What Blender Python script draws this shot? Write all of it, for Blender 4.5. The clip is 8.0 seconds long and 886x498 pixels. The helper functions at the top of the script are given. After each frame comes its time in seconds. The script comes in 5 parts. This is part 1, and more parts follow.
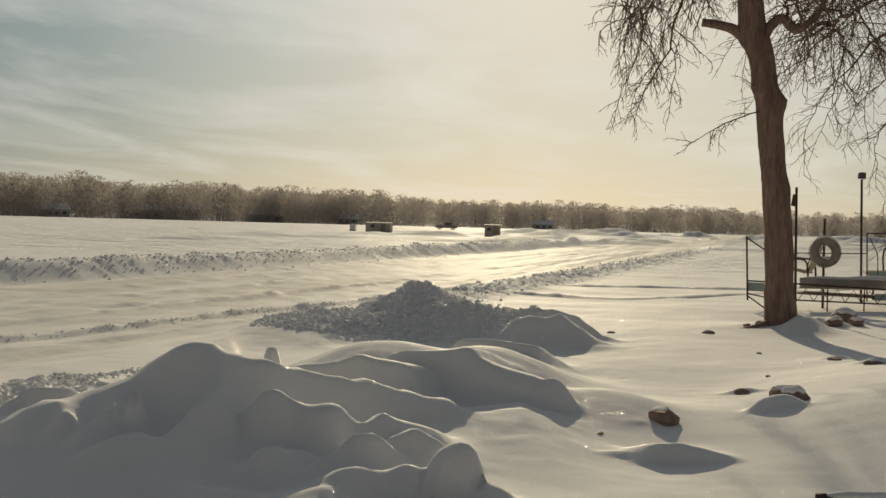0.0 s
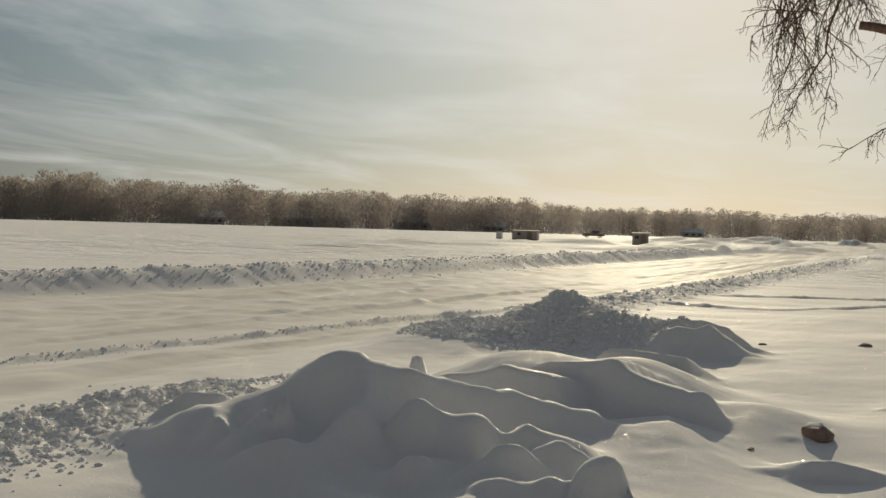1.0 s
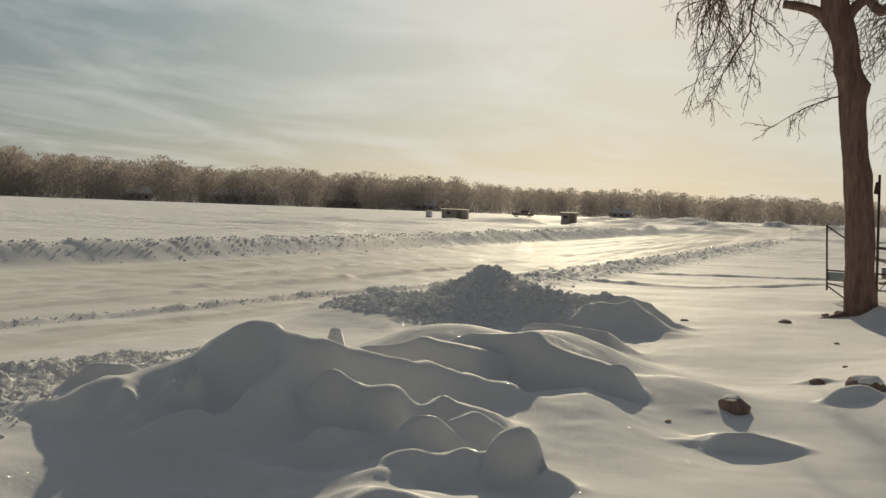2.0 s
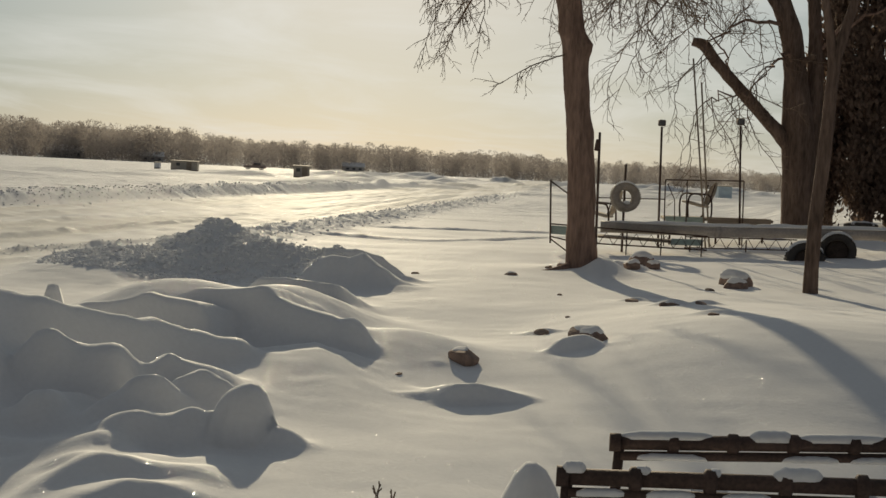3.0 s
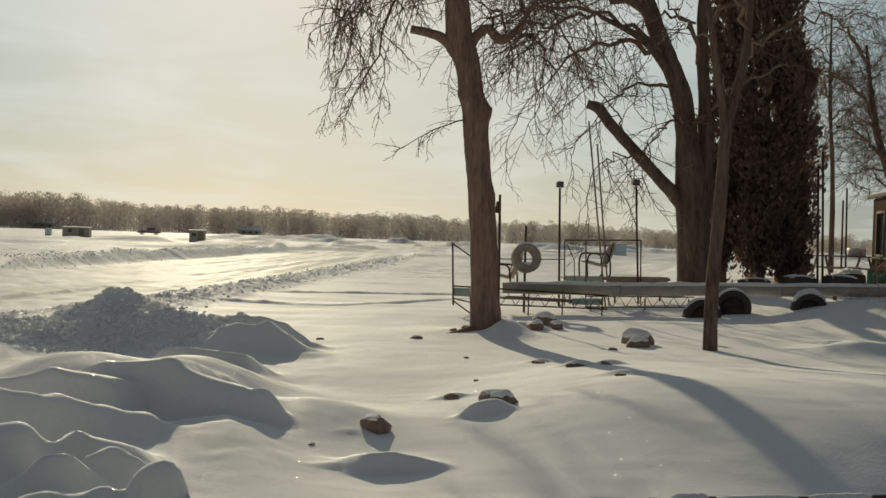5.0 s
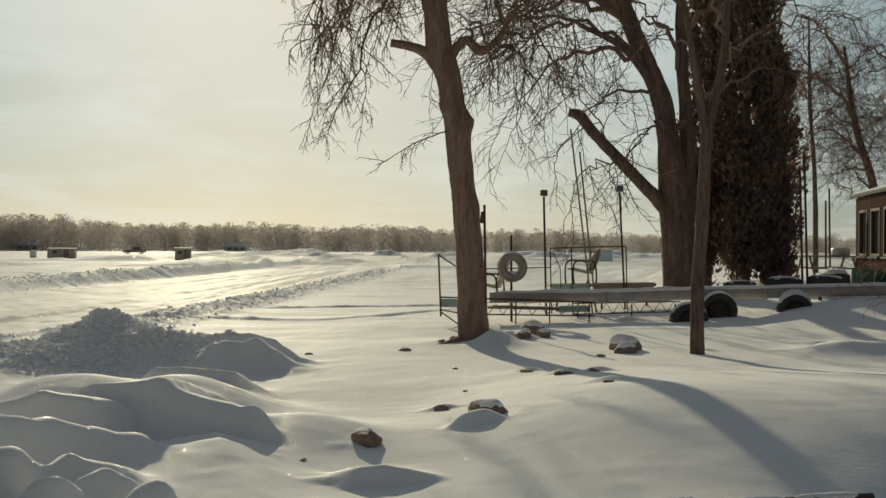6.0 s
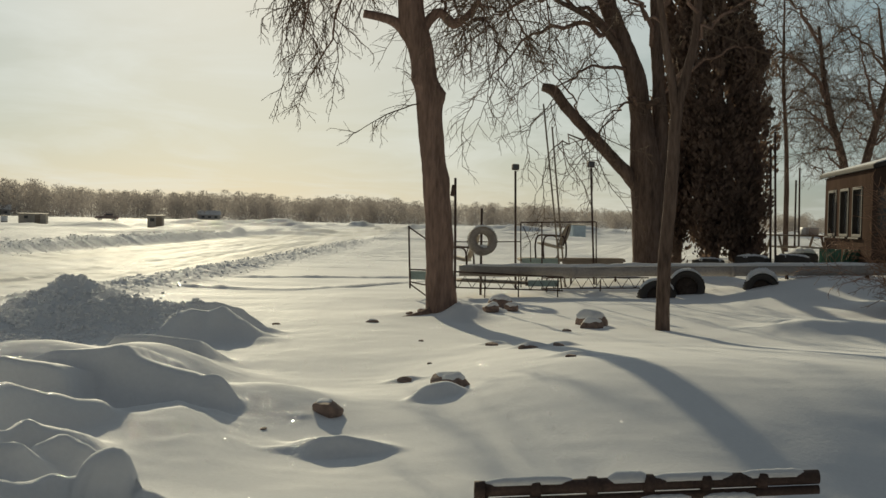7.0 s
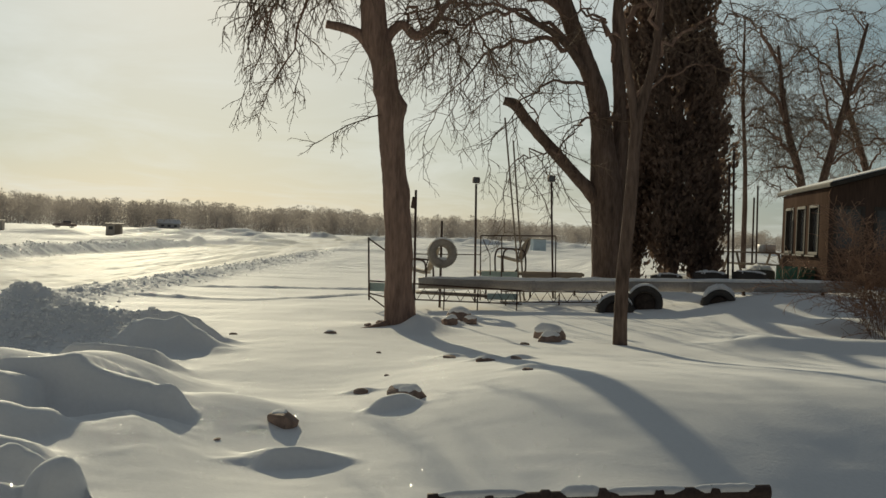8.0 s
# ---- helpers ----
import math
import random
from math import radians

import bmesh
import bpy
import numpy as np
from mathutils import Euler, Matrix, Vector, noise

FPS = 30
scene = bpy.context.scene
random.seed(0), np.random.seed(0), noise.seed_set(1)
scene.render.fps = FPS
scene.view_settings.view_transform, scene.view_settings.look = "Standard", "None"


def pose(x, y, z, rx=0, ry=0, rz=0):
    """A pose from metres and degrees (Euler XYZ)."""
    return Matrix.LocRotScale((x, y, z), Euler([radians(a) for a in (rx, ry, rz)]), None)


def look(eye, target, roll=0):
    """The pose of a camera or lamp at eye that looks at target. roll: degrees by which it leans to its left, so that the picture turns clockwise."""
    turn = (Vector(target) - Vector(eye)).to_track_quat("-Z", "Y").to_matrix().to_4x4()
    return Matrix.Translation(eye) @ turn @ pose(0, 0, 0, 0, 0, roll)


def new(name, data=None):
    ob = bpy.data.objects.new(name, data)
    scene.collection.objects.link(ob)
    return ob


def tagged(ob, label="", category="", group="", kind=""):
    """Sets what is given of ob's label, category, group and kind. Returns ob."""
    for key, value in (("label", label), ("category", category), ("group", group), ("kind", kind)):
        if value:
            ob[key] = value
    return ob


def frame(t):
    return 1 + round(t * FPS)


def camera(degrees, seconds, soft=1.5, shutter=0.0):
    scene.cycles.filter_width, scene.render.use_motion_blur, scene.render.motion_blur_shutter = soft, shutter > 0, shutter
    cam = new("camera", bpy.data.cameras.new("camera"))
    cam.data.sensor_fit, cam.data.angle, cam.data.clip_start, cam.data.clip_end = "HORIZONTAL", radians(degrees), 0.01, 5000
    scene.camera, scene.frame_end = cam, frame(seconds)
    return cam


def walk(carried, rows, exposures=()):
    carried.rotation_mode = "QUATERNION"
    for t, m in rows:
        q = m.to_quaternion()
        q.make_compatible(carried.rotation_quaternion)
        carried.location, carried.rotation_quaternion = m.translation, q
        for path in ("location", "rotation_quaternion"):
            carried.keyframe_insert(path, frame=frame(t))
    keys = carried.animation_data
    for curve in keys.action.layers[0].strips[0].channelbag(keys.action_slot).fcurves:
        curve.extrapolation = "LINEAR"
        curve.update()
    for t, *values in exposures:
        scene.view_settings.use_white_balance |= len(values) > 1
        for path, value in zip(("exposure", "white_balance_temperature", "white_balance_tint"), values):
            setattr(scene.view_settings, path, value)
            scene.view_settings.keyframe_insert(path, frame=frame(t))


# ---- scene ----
# ---- camera and its walk ----
cam = camera(39.23, 8.0)
PATH = [
    (0.0, (0.068, -0.258, 1.653), (-4.792, 19.138, 1.232), 1.64),
    (0.5, (0.009, -0.383, 1.68), (-6.583, 18.498, 1.451), -0.6),
    (1.0, (0.071, -0.235, 1.67), (-7.036, 18.456, 1.305), 1.71),
    (1.2, (0.088, -0.223, 1.661), (-6.944, 18.5, 1.709), 2.74),
    (2.3, (0.111, -0.021, 1.591), (-4.851, 19.311, 0.313), 2.68),
    (2.5, (0.08, -0.016, 1.603), (-3.795, 19.54, 0.002), 3.16),
    (2.7, (0.141, -0.062, 1.62), (-2.768, 19.671, 0.158), 1.41),
    (3.0, (0.087, 0.094, 1.593), (-1.72, 19.974, 0.368), 2.9),
    (3.5, (0.075, 0.115, 1.6), (-1.7, 19.993, 0.293), 3.28),
    (4.0, (0.062, 0.143, 1.611), (-0.777, 20.111, 0.87), 3.47),
    (4.5, (0.018, 0.05, 1.626), (-0.137, 20.045, 1.223), 3.8),
    (4.7, (-0.016, 0.067, 1.629), (-0.37, 20.061, 1.315), 2.58),
    (5.8, (0.027, 0.043, 1.65), (0.122, 20.043, 1.673), 0.86),
    (6.0, (-0.0, 0.0, 1.65), (-0.0, 20.0, 1.651), 0.37),
    (6.5, (0.03, -0.013, 1.665), (-0.024, 19.987, 1.672), 1.09),
    (7.0, (0.084, -0.033, 1.656), (0.504, 19.957, 1.219), 1.42),
    (7.5, (0.114, 0.011, 1.645), (1.419, 19.966, 1.362), 1.84),
    (8.0, (0.106, -0.02, 1.651), (1.15, 19.952, 1.435), 2.24),
]
# the picture starts a little warmer and turns greener on the way
BALANCE = [(0.0, 0.0, 6900, 10), (1.0, 0.0, 6600, 10), (3.5, 0.0, 6600, 10), (4.6, 0.03, 6500, 8), (6.0, 0.06, 6450, 5), (8.0, 0.04, 6400, 5)]
walk(cam, [(t, look(eye, aim, lean)) for t, eye, aim, lean in PATH], BALANCE)

# ---- world, sun ----
SUN_AZ, SUN_EL = radians(-11.5), radians(17.0)
TO_SUN = Vector((math.sin(SUN_AZ) * math.cos(SUN_EL), math.cos(SUN_AZ) * math.cos(SUN_EL), math.sin(SUN_EL)))
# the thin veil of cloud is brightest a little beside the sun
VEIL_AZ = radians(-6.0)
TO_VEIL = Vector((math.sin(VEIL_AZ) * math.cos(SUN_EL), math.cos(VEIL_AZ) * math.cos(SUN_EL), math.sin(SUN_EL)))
SKY_STRENGTH = 0.9
world = bpy.data.worlds.new("winter_sky")
scene.world = world
world.use_nodes = True
scene.view_settings.exposure = 0.0


def build_sky():
    """Clear winter sky behind a thin high veil: brighter and creamier round the sun and towards the horizon, with wisps of cirrus."""
    nt = world.node_tree
    nt.nodes.clear()
    n, link = nt.nodes, nt.links.new

    def node(kind, **values):
        q = n.new(kind)
        for k, v in values.items():
            q.inputs[k].default_value = v
        return q

    def maths(op, a, b=None, c=None):
        q = n.new("ShaderNodeMath")
        q.operation = op
        for i, v in enumerate((a, b, c)):
            if v is None:
                continue
            if isinstance(v, (int, float)):
                q.inputs[i].default_value = v
            else:
                link(v, q.inputs[i])
        return q.outputs[0]

    def blend(fac, a, b, mode="MIX"):
        q = n.new("ShaderNodeMix")
        q.data_type, q.blend_type = "RGBA", mode
        for name, v in (("Factor", fac), ("A", a), ("B", b)):
            if isinstance(v, (int, float)):
                q.inputs[name].default_value = v
            elif isinstance(v, tuple):
                q.inputs[name].default_value = (*v, 1)
            else:
                link(v, q.inputs[name])
        return q.outputs["Result"]

    co = n.new("ShaderNodeTexCoord")
    sky = n.new("ShaderNodeTexSky")
    sky.sky_type = "NISHITA"
    sky.sun_disc = False
    sky.sun_elevation, sky.sun_rotation = SUN_EL, SUN_AZ
    sky.air_density, sky.dust_density, sky.ozone_density = 1.0, 0.6, 1.5
    clear = blend(1.0, sky.outputs[0], (0.05, 0.05, 0.05), "MULTIPLY")
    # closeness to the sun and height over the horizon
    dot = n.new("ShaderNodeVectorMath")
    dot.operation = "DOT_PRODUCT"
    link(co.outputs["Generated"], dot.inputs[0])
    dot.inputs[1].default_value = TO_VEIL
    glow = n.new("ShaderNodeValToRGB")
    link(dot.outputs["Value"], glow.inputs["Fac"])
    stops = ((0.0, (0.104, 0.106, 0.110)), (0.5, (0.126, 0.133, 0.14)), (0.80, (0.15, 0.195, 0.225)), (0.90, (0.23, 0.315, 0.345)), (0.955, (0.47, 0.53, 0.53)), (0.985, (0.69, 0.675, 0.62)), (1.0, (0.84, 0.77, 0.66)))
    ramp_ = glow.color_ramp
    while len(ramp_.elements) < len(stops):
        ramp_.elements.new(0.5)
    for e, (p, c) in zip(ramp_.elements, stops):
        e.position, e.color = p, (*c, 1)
    sep = n.new("ShaderNodeSeparateXYZ")
    link(co.outputs["Generated"], sep.inputs[0])
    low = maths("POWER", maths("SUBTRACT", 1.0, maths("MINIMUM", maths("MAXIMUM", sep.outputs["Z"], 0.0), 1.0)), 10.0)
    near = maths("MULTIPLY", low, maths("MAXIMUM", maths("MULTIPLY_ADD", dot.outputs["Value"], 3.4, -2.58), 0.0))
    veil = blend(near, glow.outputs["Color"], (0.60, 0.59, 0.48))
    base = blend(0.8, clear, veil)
    # cirrus, drawn out across the sky, on a flat layer far overhead
    flat = n.new("ShaderNodeVectorMath")
    flat.operation = "DIVIDE"
    link(co.outputs["Generated"], flat.inputs[0])
    comb = n.new("ShaderNodeCombineXYZ")
    up = maths("ADD", maths("MAXIMUM", sep.outputs["Z"], 0.0), 0.06)
    for k in range(3):
        link(up, comb.inputs[k])
    link(comb.outputs[0], flat.inputs[1])
    mp = node("ShaderNodeMapping", Rotation=(0, 0, 0.5), Scale=(0.75, 0.4, 0.0))
    link(flat.outputs[0], mp.inputs["Vector"])
    wisps = node("ShaderNodeTexNoise", Scale=1.1, Detail=5.0, Roughness=0.6, Distortion=0.6)
    link(mp.outputs[0], wisps.inputs["Vector"])
    amount = node("ShaderNodeMapRange", **{"From Min": 0.44, "From Max": 0.72, "To Min": 0.0, "To Max": 0.42})
    link(wisps.outputs["Fac"], amount.inputs["Value"])
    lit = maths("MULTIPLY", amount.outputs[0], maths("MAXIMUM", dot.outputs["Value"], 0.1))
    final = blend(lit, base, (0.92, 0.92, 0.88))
    bg = node("ShaderNodeBackground", Strength=SKY_STRENGTH)
    link(final, bg.inputs["Color"])
    out = n.new("ShaderNodeOutputWorld")
    link(bg.outputs[0], out.inputs["Surface"])


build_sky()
sun = new("sun", bpy.data.lights.new("sun", "SUN"))
sun.data.energy, sun.data.angle, sun.data.color = 3.65, radians(0.7), (1.0, 0.86, 0.60)
sun.matrix_world = look(TO_SUN * 50, (0, 0, 0))


# ---- materials ----
def material(name, base, rough=0.8, metal=0.0, vary=0.25, grain=40.0, blotch=2.0, bump=0.3, bump_dist=0.01, second=None, stretch=(1, 1, 1), spec=0.5):
    """Two scales of noise vary the colour; the finer one also gives relief."""
    m = bpy.data.materials.new(name)
    m.use_nodes = True
    nt = m.node_tree
    n, link = nt.nodes, nt.links.new
    b = n["Principled BSDF"]
    b.inputs["Roughness"].default_value, b.inputs["Metallic"].default_value = rough, metal
    b.inputs["Specular IOR Level"].default_value = spec
    co = n.new("ShaderNodeTexCoord")
    mp = n.new("ShaderNodeMapping")
    mp.inputs["Scale"].default_value = stretch
    link(co.outputs["Object"], mp.inputs["Vector"])
    fine, broad = n.new("ShaderNodeTexNoise"), n.new("ShaderNodeTexNoise")
    fine.inputs["Scale"].default_value, fine.inputs["Detail"].default_value = grain, 5
    broad.inputs["Scale"].default_value, broad.inputs["Detail"].default_value = blotch, 4
    link(mp.outputs[0], fine.inputs["Vector"])
    link(mp.outputs[0], broad.inputs["Vector"])
    add = n.new("ShaderNodeMath")
    add.operation = "ADD"
    link(fine.outputs["Fac"], add.inputs[0])
    link(broad.outputs["Fac"], add.inputs[1])
    ramp = n.new("ShaderNodeMapRange")
    ramp.inputs["From Min"].default_value, ramp.inputs["From Max"].default_value = 0.65, 1.35
    link(add.outputs[0], ramp.inputs["Value"])
    mix = n.new("ShaderNodeMix")
    mix.data_type = "RGBA"
    lo = [c * (1 - vary) for c in base]
    hi = second or [min(1, c * (1 + vary)) for c in base]
    mix.inputs["A"].default_value, mix.inputs["B"].default_value = (*lo, 1), (*hi, 1)
    link(ramp.outputs[0], mix.inputs["Factor"])
    link(mix.outputs["Result"], b.inputs["Base Color"])
    bp = n.new("ShaderNodeBump")
    bp.inputs["Strength"].default_value, bp.inputs["Distance"].default_value = bump, bump_dist
    link(fine.outputs["Fac"], bp.inputs["Height"])
    link(bp.outputs[0], b.inputs["Normal"])
    return m


def snow_material():
    """Wind-packed snow: faint blotches, fine relief, scattered glinting crystals; shinier and duller white where traffic packed it."""
    m = material("snow", (0.84, 0.84, 0.84), 0.6, vary=0.04, grain=30, blotch=0.7, bump=0.3, bump_dist=0.008, spec=0.06)
    nt = m.node_tree
    n, link = nt.nodes, nt.links.new
    b, out = n["Principled BSDF"], n["Material Output"]
    packed = n.new("ShaderNodeAttribute")
    packed.attribute_name = "packed"
    tint = n.new("ShaderNodeMix")
    tint.data_type = "RGBA"
    link(packed.outputs["Fac"], tint.inputs["Factor"])
    link(b.inputs["Base Color"].links[0].from_socket, tint.inputs["A"])
    tint.inputs["B"].default_value = (0.72, 0.70, 0.65, 1)
    link(tint.outputs["Result"], b.inputs["Base Color"])
    rough = n.new("ShaderNodeMapRange")
    rough.inputs["To Min"].default_value, rough.inputs["To Max"].default_value = 0.65, 0.5
    link(packed.outputs["Fac"], rough.inputs["Value"])
    link(rough.outputs[0], b.inputs["Roughness"])
    b.inputs["Specular IOR Level"].default_value = 0.0
    sheen = n.new("ShaderNodeBsdfGlossy")
    soft_ = n.new("ShaderNodeMapRange")
    soft_.inputs["To Min"].default_value, soft_.inputs["To Max"].default_value = 0.6, 0.5
    link(packed.outputs["Fac"], soft_.inputs["Value"])
    link(soft_.outputs[0], sheen.inputs["Roughness"])
    gloss = n.new("ShaderNodeMapRange")
    gloss.inputs["To Min"].default_value, gloss.inputs["To Max"].default_value = 0.12, 0.055
    link(packed.outputs["Fac"], gloss.inputs["Value"])
    graze = n.new("ShaderNodeFresnel")
    graze.inputs["IOR"].default_value = 1.31
    steep = n.new("ShaderNodeMath")
    steep.operation = "POWER"
    steep.inputs[1].default_value = 2.0
    link(graze.outputs[0], steep.inputs[0])
    shine = n.new("ShaderNodeMath")
    shine.operation = "MULTIPLY"
    link(gloss.outputs[0], shine.inputs[0])
    link(steep.outputs[0], shine.inputs[1])
    link(shine.outputs[0], sheen.inputs["Color"])
    co = n.new("ShaderNodeTexCoord")
    vor = n.new("ShaderNodeTexVoronoi")
    vor.inputs["Scale"].default_value = 210
    link(co.outputs["Object"], vor.inputs["Vector"])
    sep = n.new("ShaderNodeSeparateColor")
    link(vor.outputs["Color"], sep.inputs[0])
    pick = n.new("ShaderNodeMath")
    pick.operation = "GREATER_THAN"
    pick.inputs[1].default_value = 0.5
    link(sep.outputs[0], pick.inputs[0])
    spot = n.new("ShaderNodeMath")
    spot.operation = "LESS_THAN"
    spot.inputs[1].default_value = 0.2
    link(vor.outputs["Distance"], spot.inputs[0])
    both = n.new("ShaderNodeMath")
    both.operation = "MULTIPLY"
    link(pick.outputs[0], both.inputs[0])
    link(spot.outputs[0], both.inputs[1])
    facet = n.new("ShaderNodeCombineXYZ")
    for k, lo, hi in ((0, -0.8, 0.8), (1, -0.5, 0.5), (2, 1.0, 1.0)):
        r = n.new("ShaderNodeMapRange")
        r.inputs["To Min"].default_value, r.inputs["To Max"].default_value = lo, hi
        link(sep.outputs[(1, 2, 0)[k]], r.inputs["Value"])
        link(r.outputs[0], facet.inputs[k])
    unit = n.new("ShaderNodeVectorMath")
    unit.operation = "NORMALIZE"
    link(facet.outputs[0], unit.inputs[0])
    ice = n.new("ShaderNodeBsdfGlossy")
    ice.inputs["Roughness"].default_value = 0.15
    dim = n.new("ShaderNodeMath")
    dim.operation = "MULTIPLY"
    dim.inputs[1].default_value = 0.55
    link(both.outputs[0], dim.inputs[0])
    link(dim.outputs[0], ice.inputs["Color"])
    link(unit.outputs[0], ice.inputs["Normal"])
    mix = n.new("ShaderNodeAddShader")
    sum_ = n.new("ShaderNodeAddShader")
    link(ice.outputs[0], sum_.inputs[0])
    link(sheen.outputs[0], sum_.inputs[1])
    link(b.outputs[0], mix.inputs[0])
    link(sum_.outputs[0], mix.inputs[1])
    link(mix.outputs[0], out.inputs["Surface"])
    # wind crust out on the lake and tracks on the road, in streaks
    crust = n.new("ShaderNodeAttribute")
    crust.attribute_name = "crust"
    lie = n.new("ShaderNodeMapping")
    lie.inputs["Scale"].default_value = (0.16, 0.7, 1.0)
    link(co.outputs["Object"], lie.inputs["Vector"])
    wind = n.new("ShaderNodeTexNoise")
    wind.inputs["Scale"].default_value, wind.inputs["Detail"].default_value, wind.inputs["Roughness"].default_value = 1.1, 6, 0.62
    link(lie.outputs[0], wind.inputs["Vector"])
    fine = b.inputs["Normal"].links[0].from_node
    rough_ = n.new("ShaderNodeBump")
    rough_.inputs["Distance"].default_value = 0.35
    link(crust.outputs["Fac"], rough_.inputs["Strength"])
    link(wind.outputs["Fac"], rough_.inputs["Height"])
    link(fine.outputs[0], rough_.inputs["Normal"])
    link(rough_.outputs[0], b.inputs["Normal"])
    link(rough_.outputs[0], sheen.inputs["Normal"])
    return m


SNOW = snow_material()
SNOWFALL = material("lying_snow", (0.84, 0.84, 0.84), 0.6, vary=0.04, grain=30, blotch=2, bump=0.3, bump_dist=0.006, spec=0.0)
BARK = material("bark", (0.25, 0.17, 0.137), 0.9, vary=0.4, grain=26, blotch=7, bump=1.0, bump_dist=0.05, stretch=(1, 1, 0.18), spec=0.08)
DARKBARK = material("dark_bark", (0.15, 0.108, 0.088), 0.9, vary=0.5, grain=26, blotch=7, bump=1.0, bump_dist=0.04, stretch=(1, 1, 0.18), spec=0.05)
TWIG = material("twig_bark", (0.17, 0.12, 0.085), 0.85, vary=0.3)
# far woods: base colour paled towards grey, with distance haze put into it
WOODS = material("hazed_far_woods", (0.45, 0.41, 0.38), 0.95, vary=0.2, grain=0.5, blotch=0.05, bump=0.0, spec=0.1)


def translucent(m, share):
    """Lets part of the light through: fine twigs and thin foliage seen against the sun."""
    nt = m.node_tree
    b, out = nt.nodes["Principled BSDF"], nt.nodes["Material Output"]
    t, mix = nt.nodes.new("ShaderNodeBsdfTranslucent"), nt.nodes.new("ShaderNodeMixShader")
    nt.links.new(b.inputs["Base Color"].links[0].from_socket, t.inputs["Color"])
    mix.inputs["Fac"].default_value = share
    nt.links.new(b.outputs[0], mix.inputs[1])
    nt.links.new(t.outputs[0], mix.inputs[2])
    nt.links.new(mix.outputs[0], out.inputs["Surface"])


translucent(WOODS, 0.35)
CEDAR = material("cedar_foliage", (0.18, 0.128, 0.1), 0.8, vary=0.5, grain=9, blotch=1.2)
translucent(CEDAR, 0.35)
ROCK = material("brown_stone", (0.25, 0.175, 0.14), 0.85, vary=0.35, grain=18, blotch=5, bump=0.6)
RUST = material("rusty_steel", (0.09, 0.058, 0.047), 0.75, metal=0.3, vary=0.4, grain=60, blotch=6)
STEEL = material("grey_pipe", (0.40, 0.36, 0.33), 0.6, metal=0.1, vary=0.25, grain=30, blotch=3)
HUB = material("dark_rusted_wheel", (0.07, 0.055, 0.046), 0.85, vary=0.5, grain=40, blotch=8, spec=0.1)
RUBBER = material("old_rubber", (0.085, 0.078, 0.072), 0.85, vary=0.3, grain=80, spec=0.1)
SIDING = material("brown_wood_siding", (0.09, 0.062, 0.05), 0.9, vary=0.3, grain=30, stretch=(1, 1, 0.1), spec=0.0)
TEAL = material("faded_teal_paint", (0.33, 0.42, 0.40), 0.7, vary=0.25)
GREEN = material("green_plastic", (0.035, 0.12, 0.08), 0.5, vary=0.15)
TIMBER = material("weathered_timber", (0.27, 0.22, 0.17), 0.85, vary=0.35, grain=40, blotch=5, stretch=(0.15, 1, 1))
SHRUB = material("shrub_twigs", (0.27, 0.16, 0.105), 0.85, vary=0.3)
GREYRUBBER = material("weathered_grey_rubber", (0.34, 0.30, 0.26), 0.8, vary=0.35, grain=50, blotch=8)
SHINGLE = material("dark_shingle", (0.04, 0.035, 0.03), 0.9, vary=0.3, grain=12)
TRIM = material("dull_trim", (0.06, 0.052, 0.046), 0.85, vary=0.2)
PALEBLUE = material("pale_blue_cloth", (0.45, 0.55, 0.62), 0.7, vary=0.12)
FARWALL = material("far_house_siding", (0.5, 0.47, 0.44), 0.8, vary=0.2)
CARPAINT = material("dull_car_paint", (0.36, 0.27, 0.23), 0.35, vary=0.2)
FARPANE = material("dim_far_pane", (0.07, 0.07, 0.07), 0.5, vary=0.2, bump=0.0)
GREYBOARD = material("silvered_boards", (0.45, 0.40, 0.34), 0.85, vary=0.25, grain=20, blotch=3)
GLASS = material("dark_window_glass", (0.10, 0.10, 0.105), 0.06, vary=0.1, bump=0.0)
WHITE = material("faded_white_plastic", (0.7, 0.72, 0.75), 0.5, vary=0.1)


# ---- mesh helpers ----
def part(name, bm, mat, parent=None, label="", smooth=True):
    me = bpy.data.meshes.new(name)
    bmesh.ops.recalc_face_normals(bm, faces=bm.faces)
    bm.to_mesh(me)
    bm.free()
    if smooth:
        me.polygons.foreach_set("use_smooth", [True] * len(me.polygons))
    me.materials.append(mat)
    ob = new(name, me)
    if parent is not None:
        ob.parent = parent
    if label:
        ob["label"] = label
    return ob


def thing(name, at, label, category, group="", turn=0.0):
    ob = new(name)
    ob.empty_display_size = 0.1
    ob.matrix_world = pose(*at, 0, 0, turn)
    return tagged(ob, label, category, group)


def tube(bm, pts, radii, sides=8, cap=True):
    """A tapered tube along a polyline, added to bm."""
    pts = [Vector(p) for p in pts]
    rings = []
    d0 = (pts[1] - pts[0]).normalized()
    side = d0.cross(Vector((0, 0, 1)) if abs(d0.z) < 0.9 else Vector((1, 0, 0))).normalized()
    for i, p in enumerate(pts):
        d = (pts[min(i + 1, len(pts) - 1)] - pts[max(i - 1, 0)]).normalized()
        side = (side - d * side.dot(d)).normalized()
        other = d.cross(side)
        r = radii[i] if isinstance(radii, (list, tuple)) else radii
        rings.append([bm.verts.new(p + (side * math.cos(a) + other * math.sin(a)) * r) for a in [2 * math.pi * k / sides for k in range(sides)]])
    for a, b in zip(rings, rings[1:]):
        for k in range(sides):
            bm.faces.new((a[k], a[(k + 1) % sides], b[(k + 1) % sides], b[k]))
    if cap:
        bm.faces.new(rings[0][::-1])
        bm.faces.new(rings[-1])
    return bm


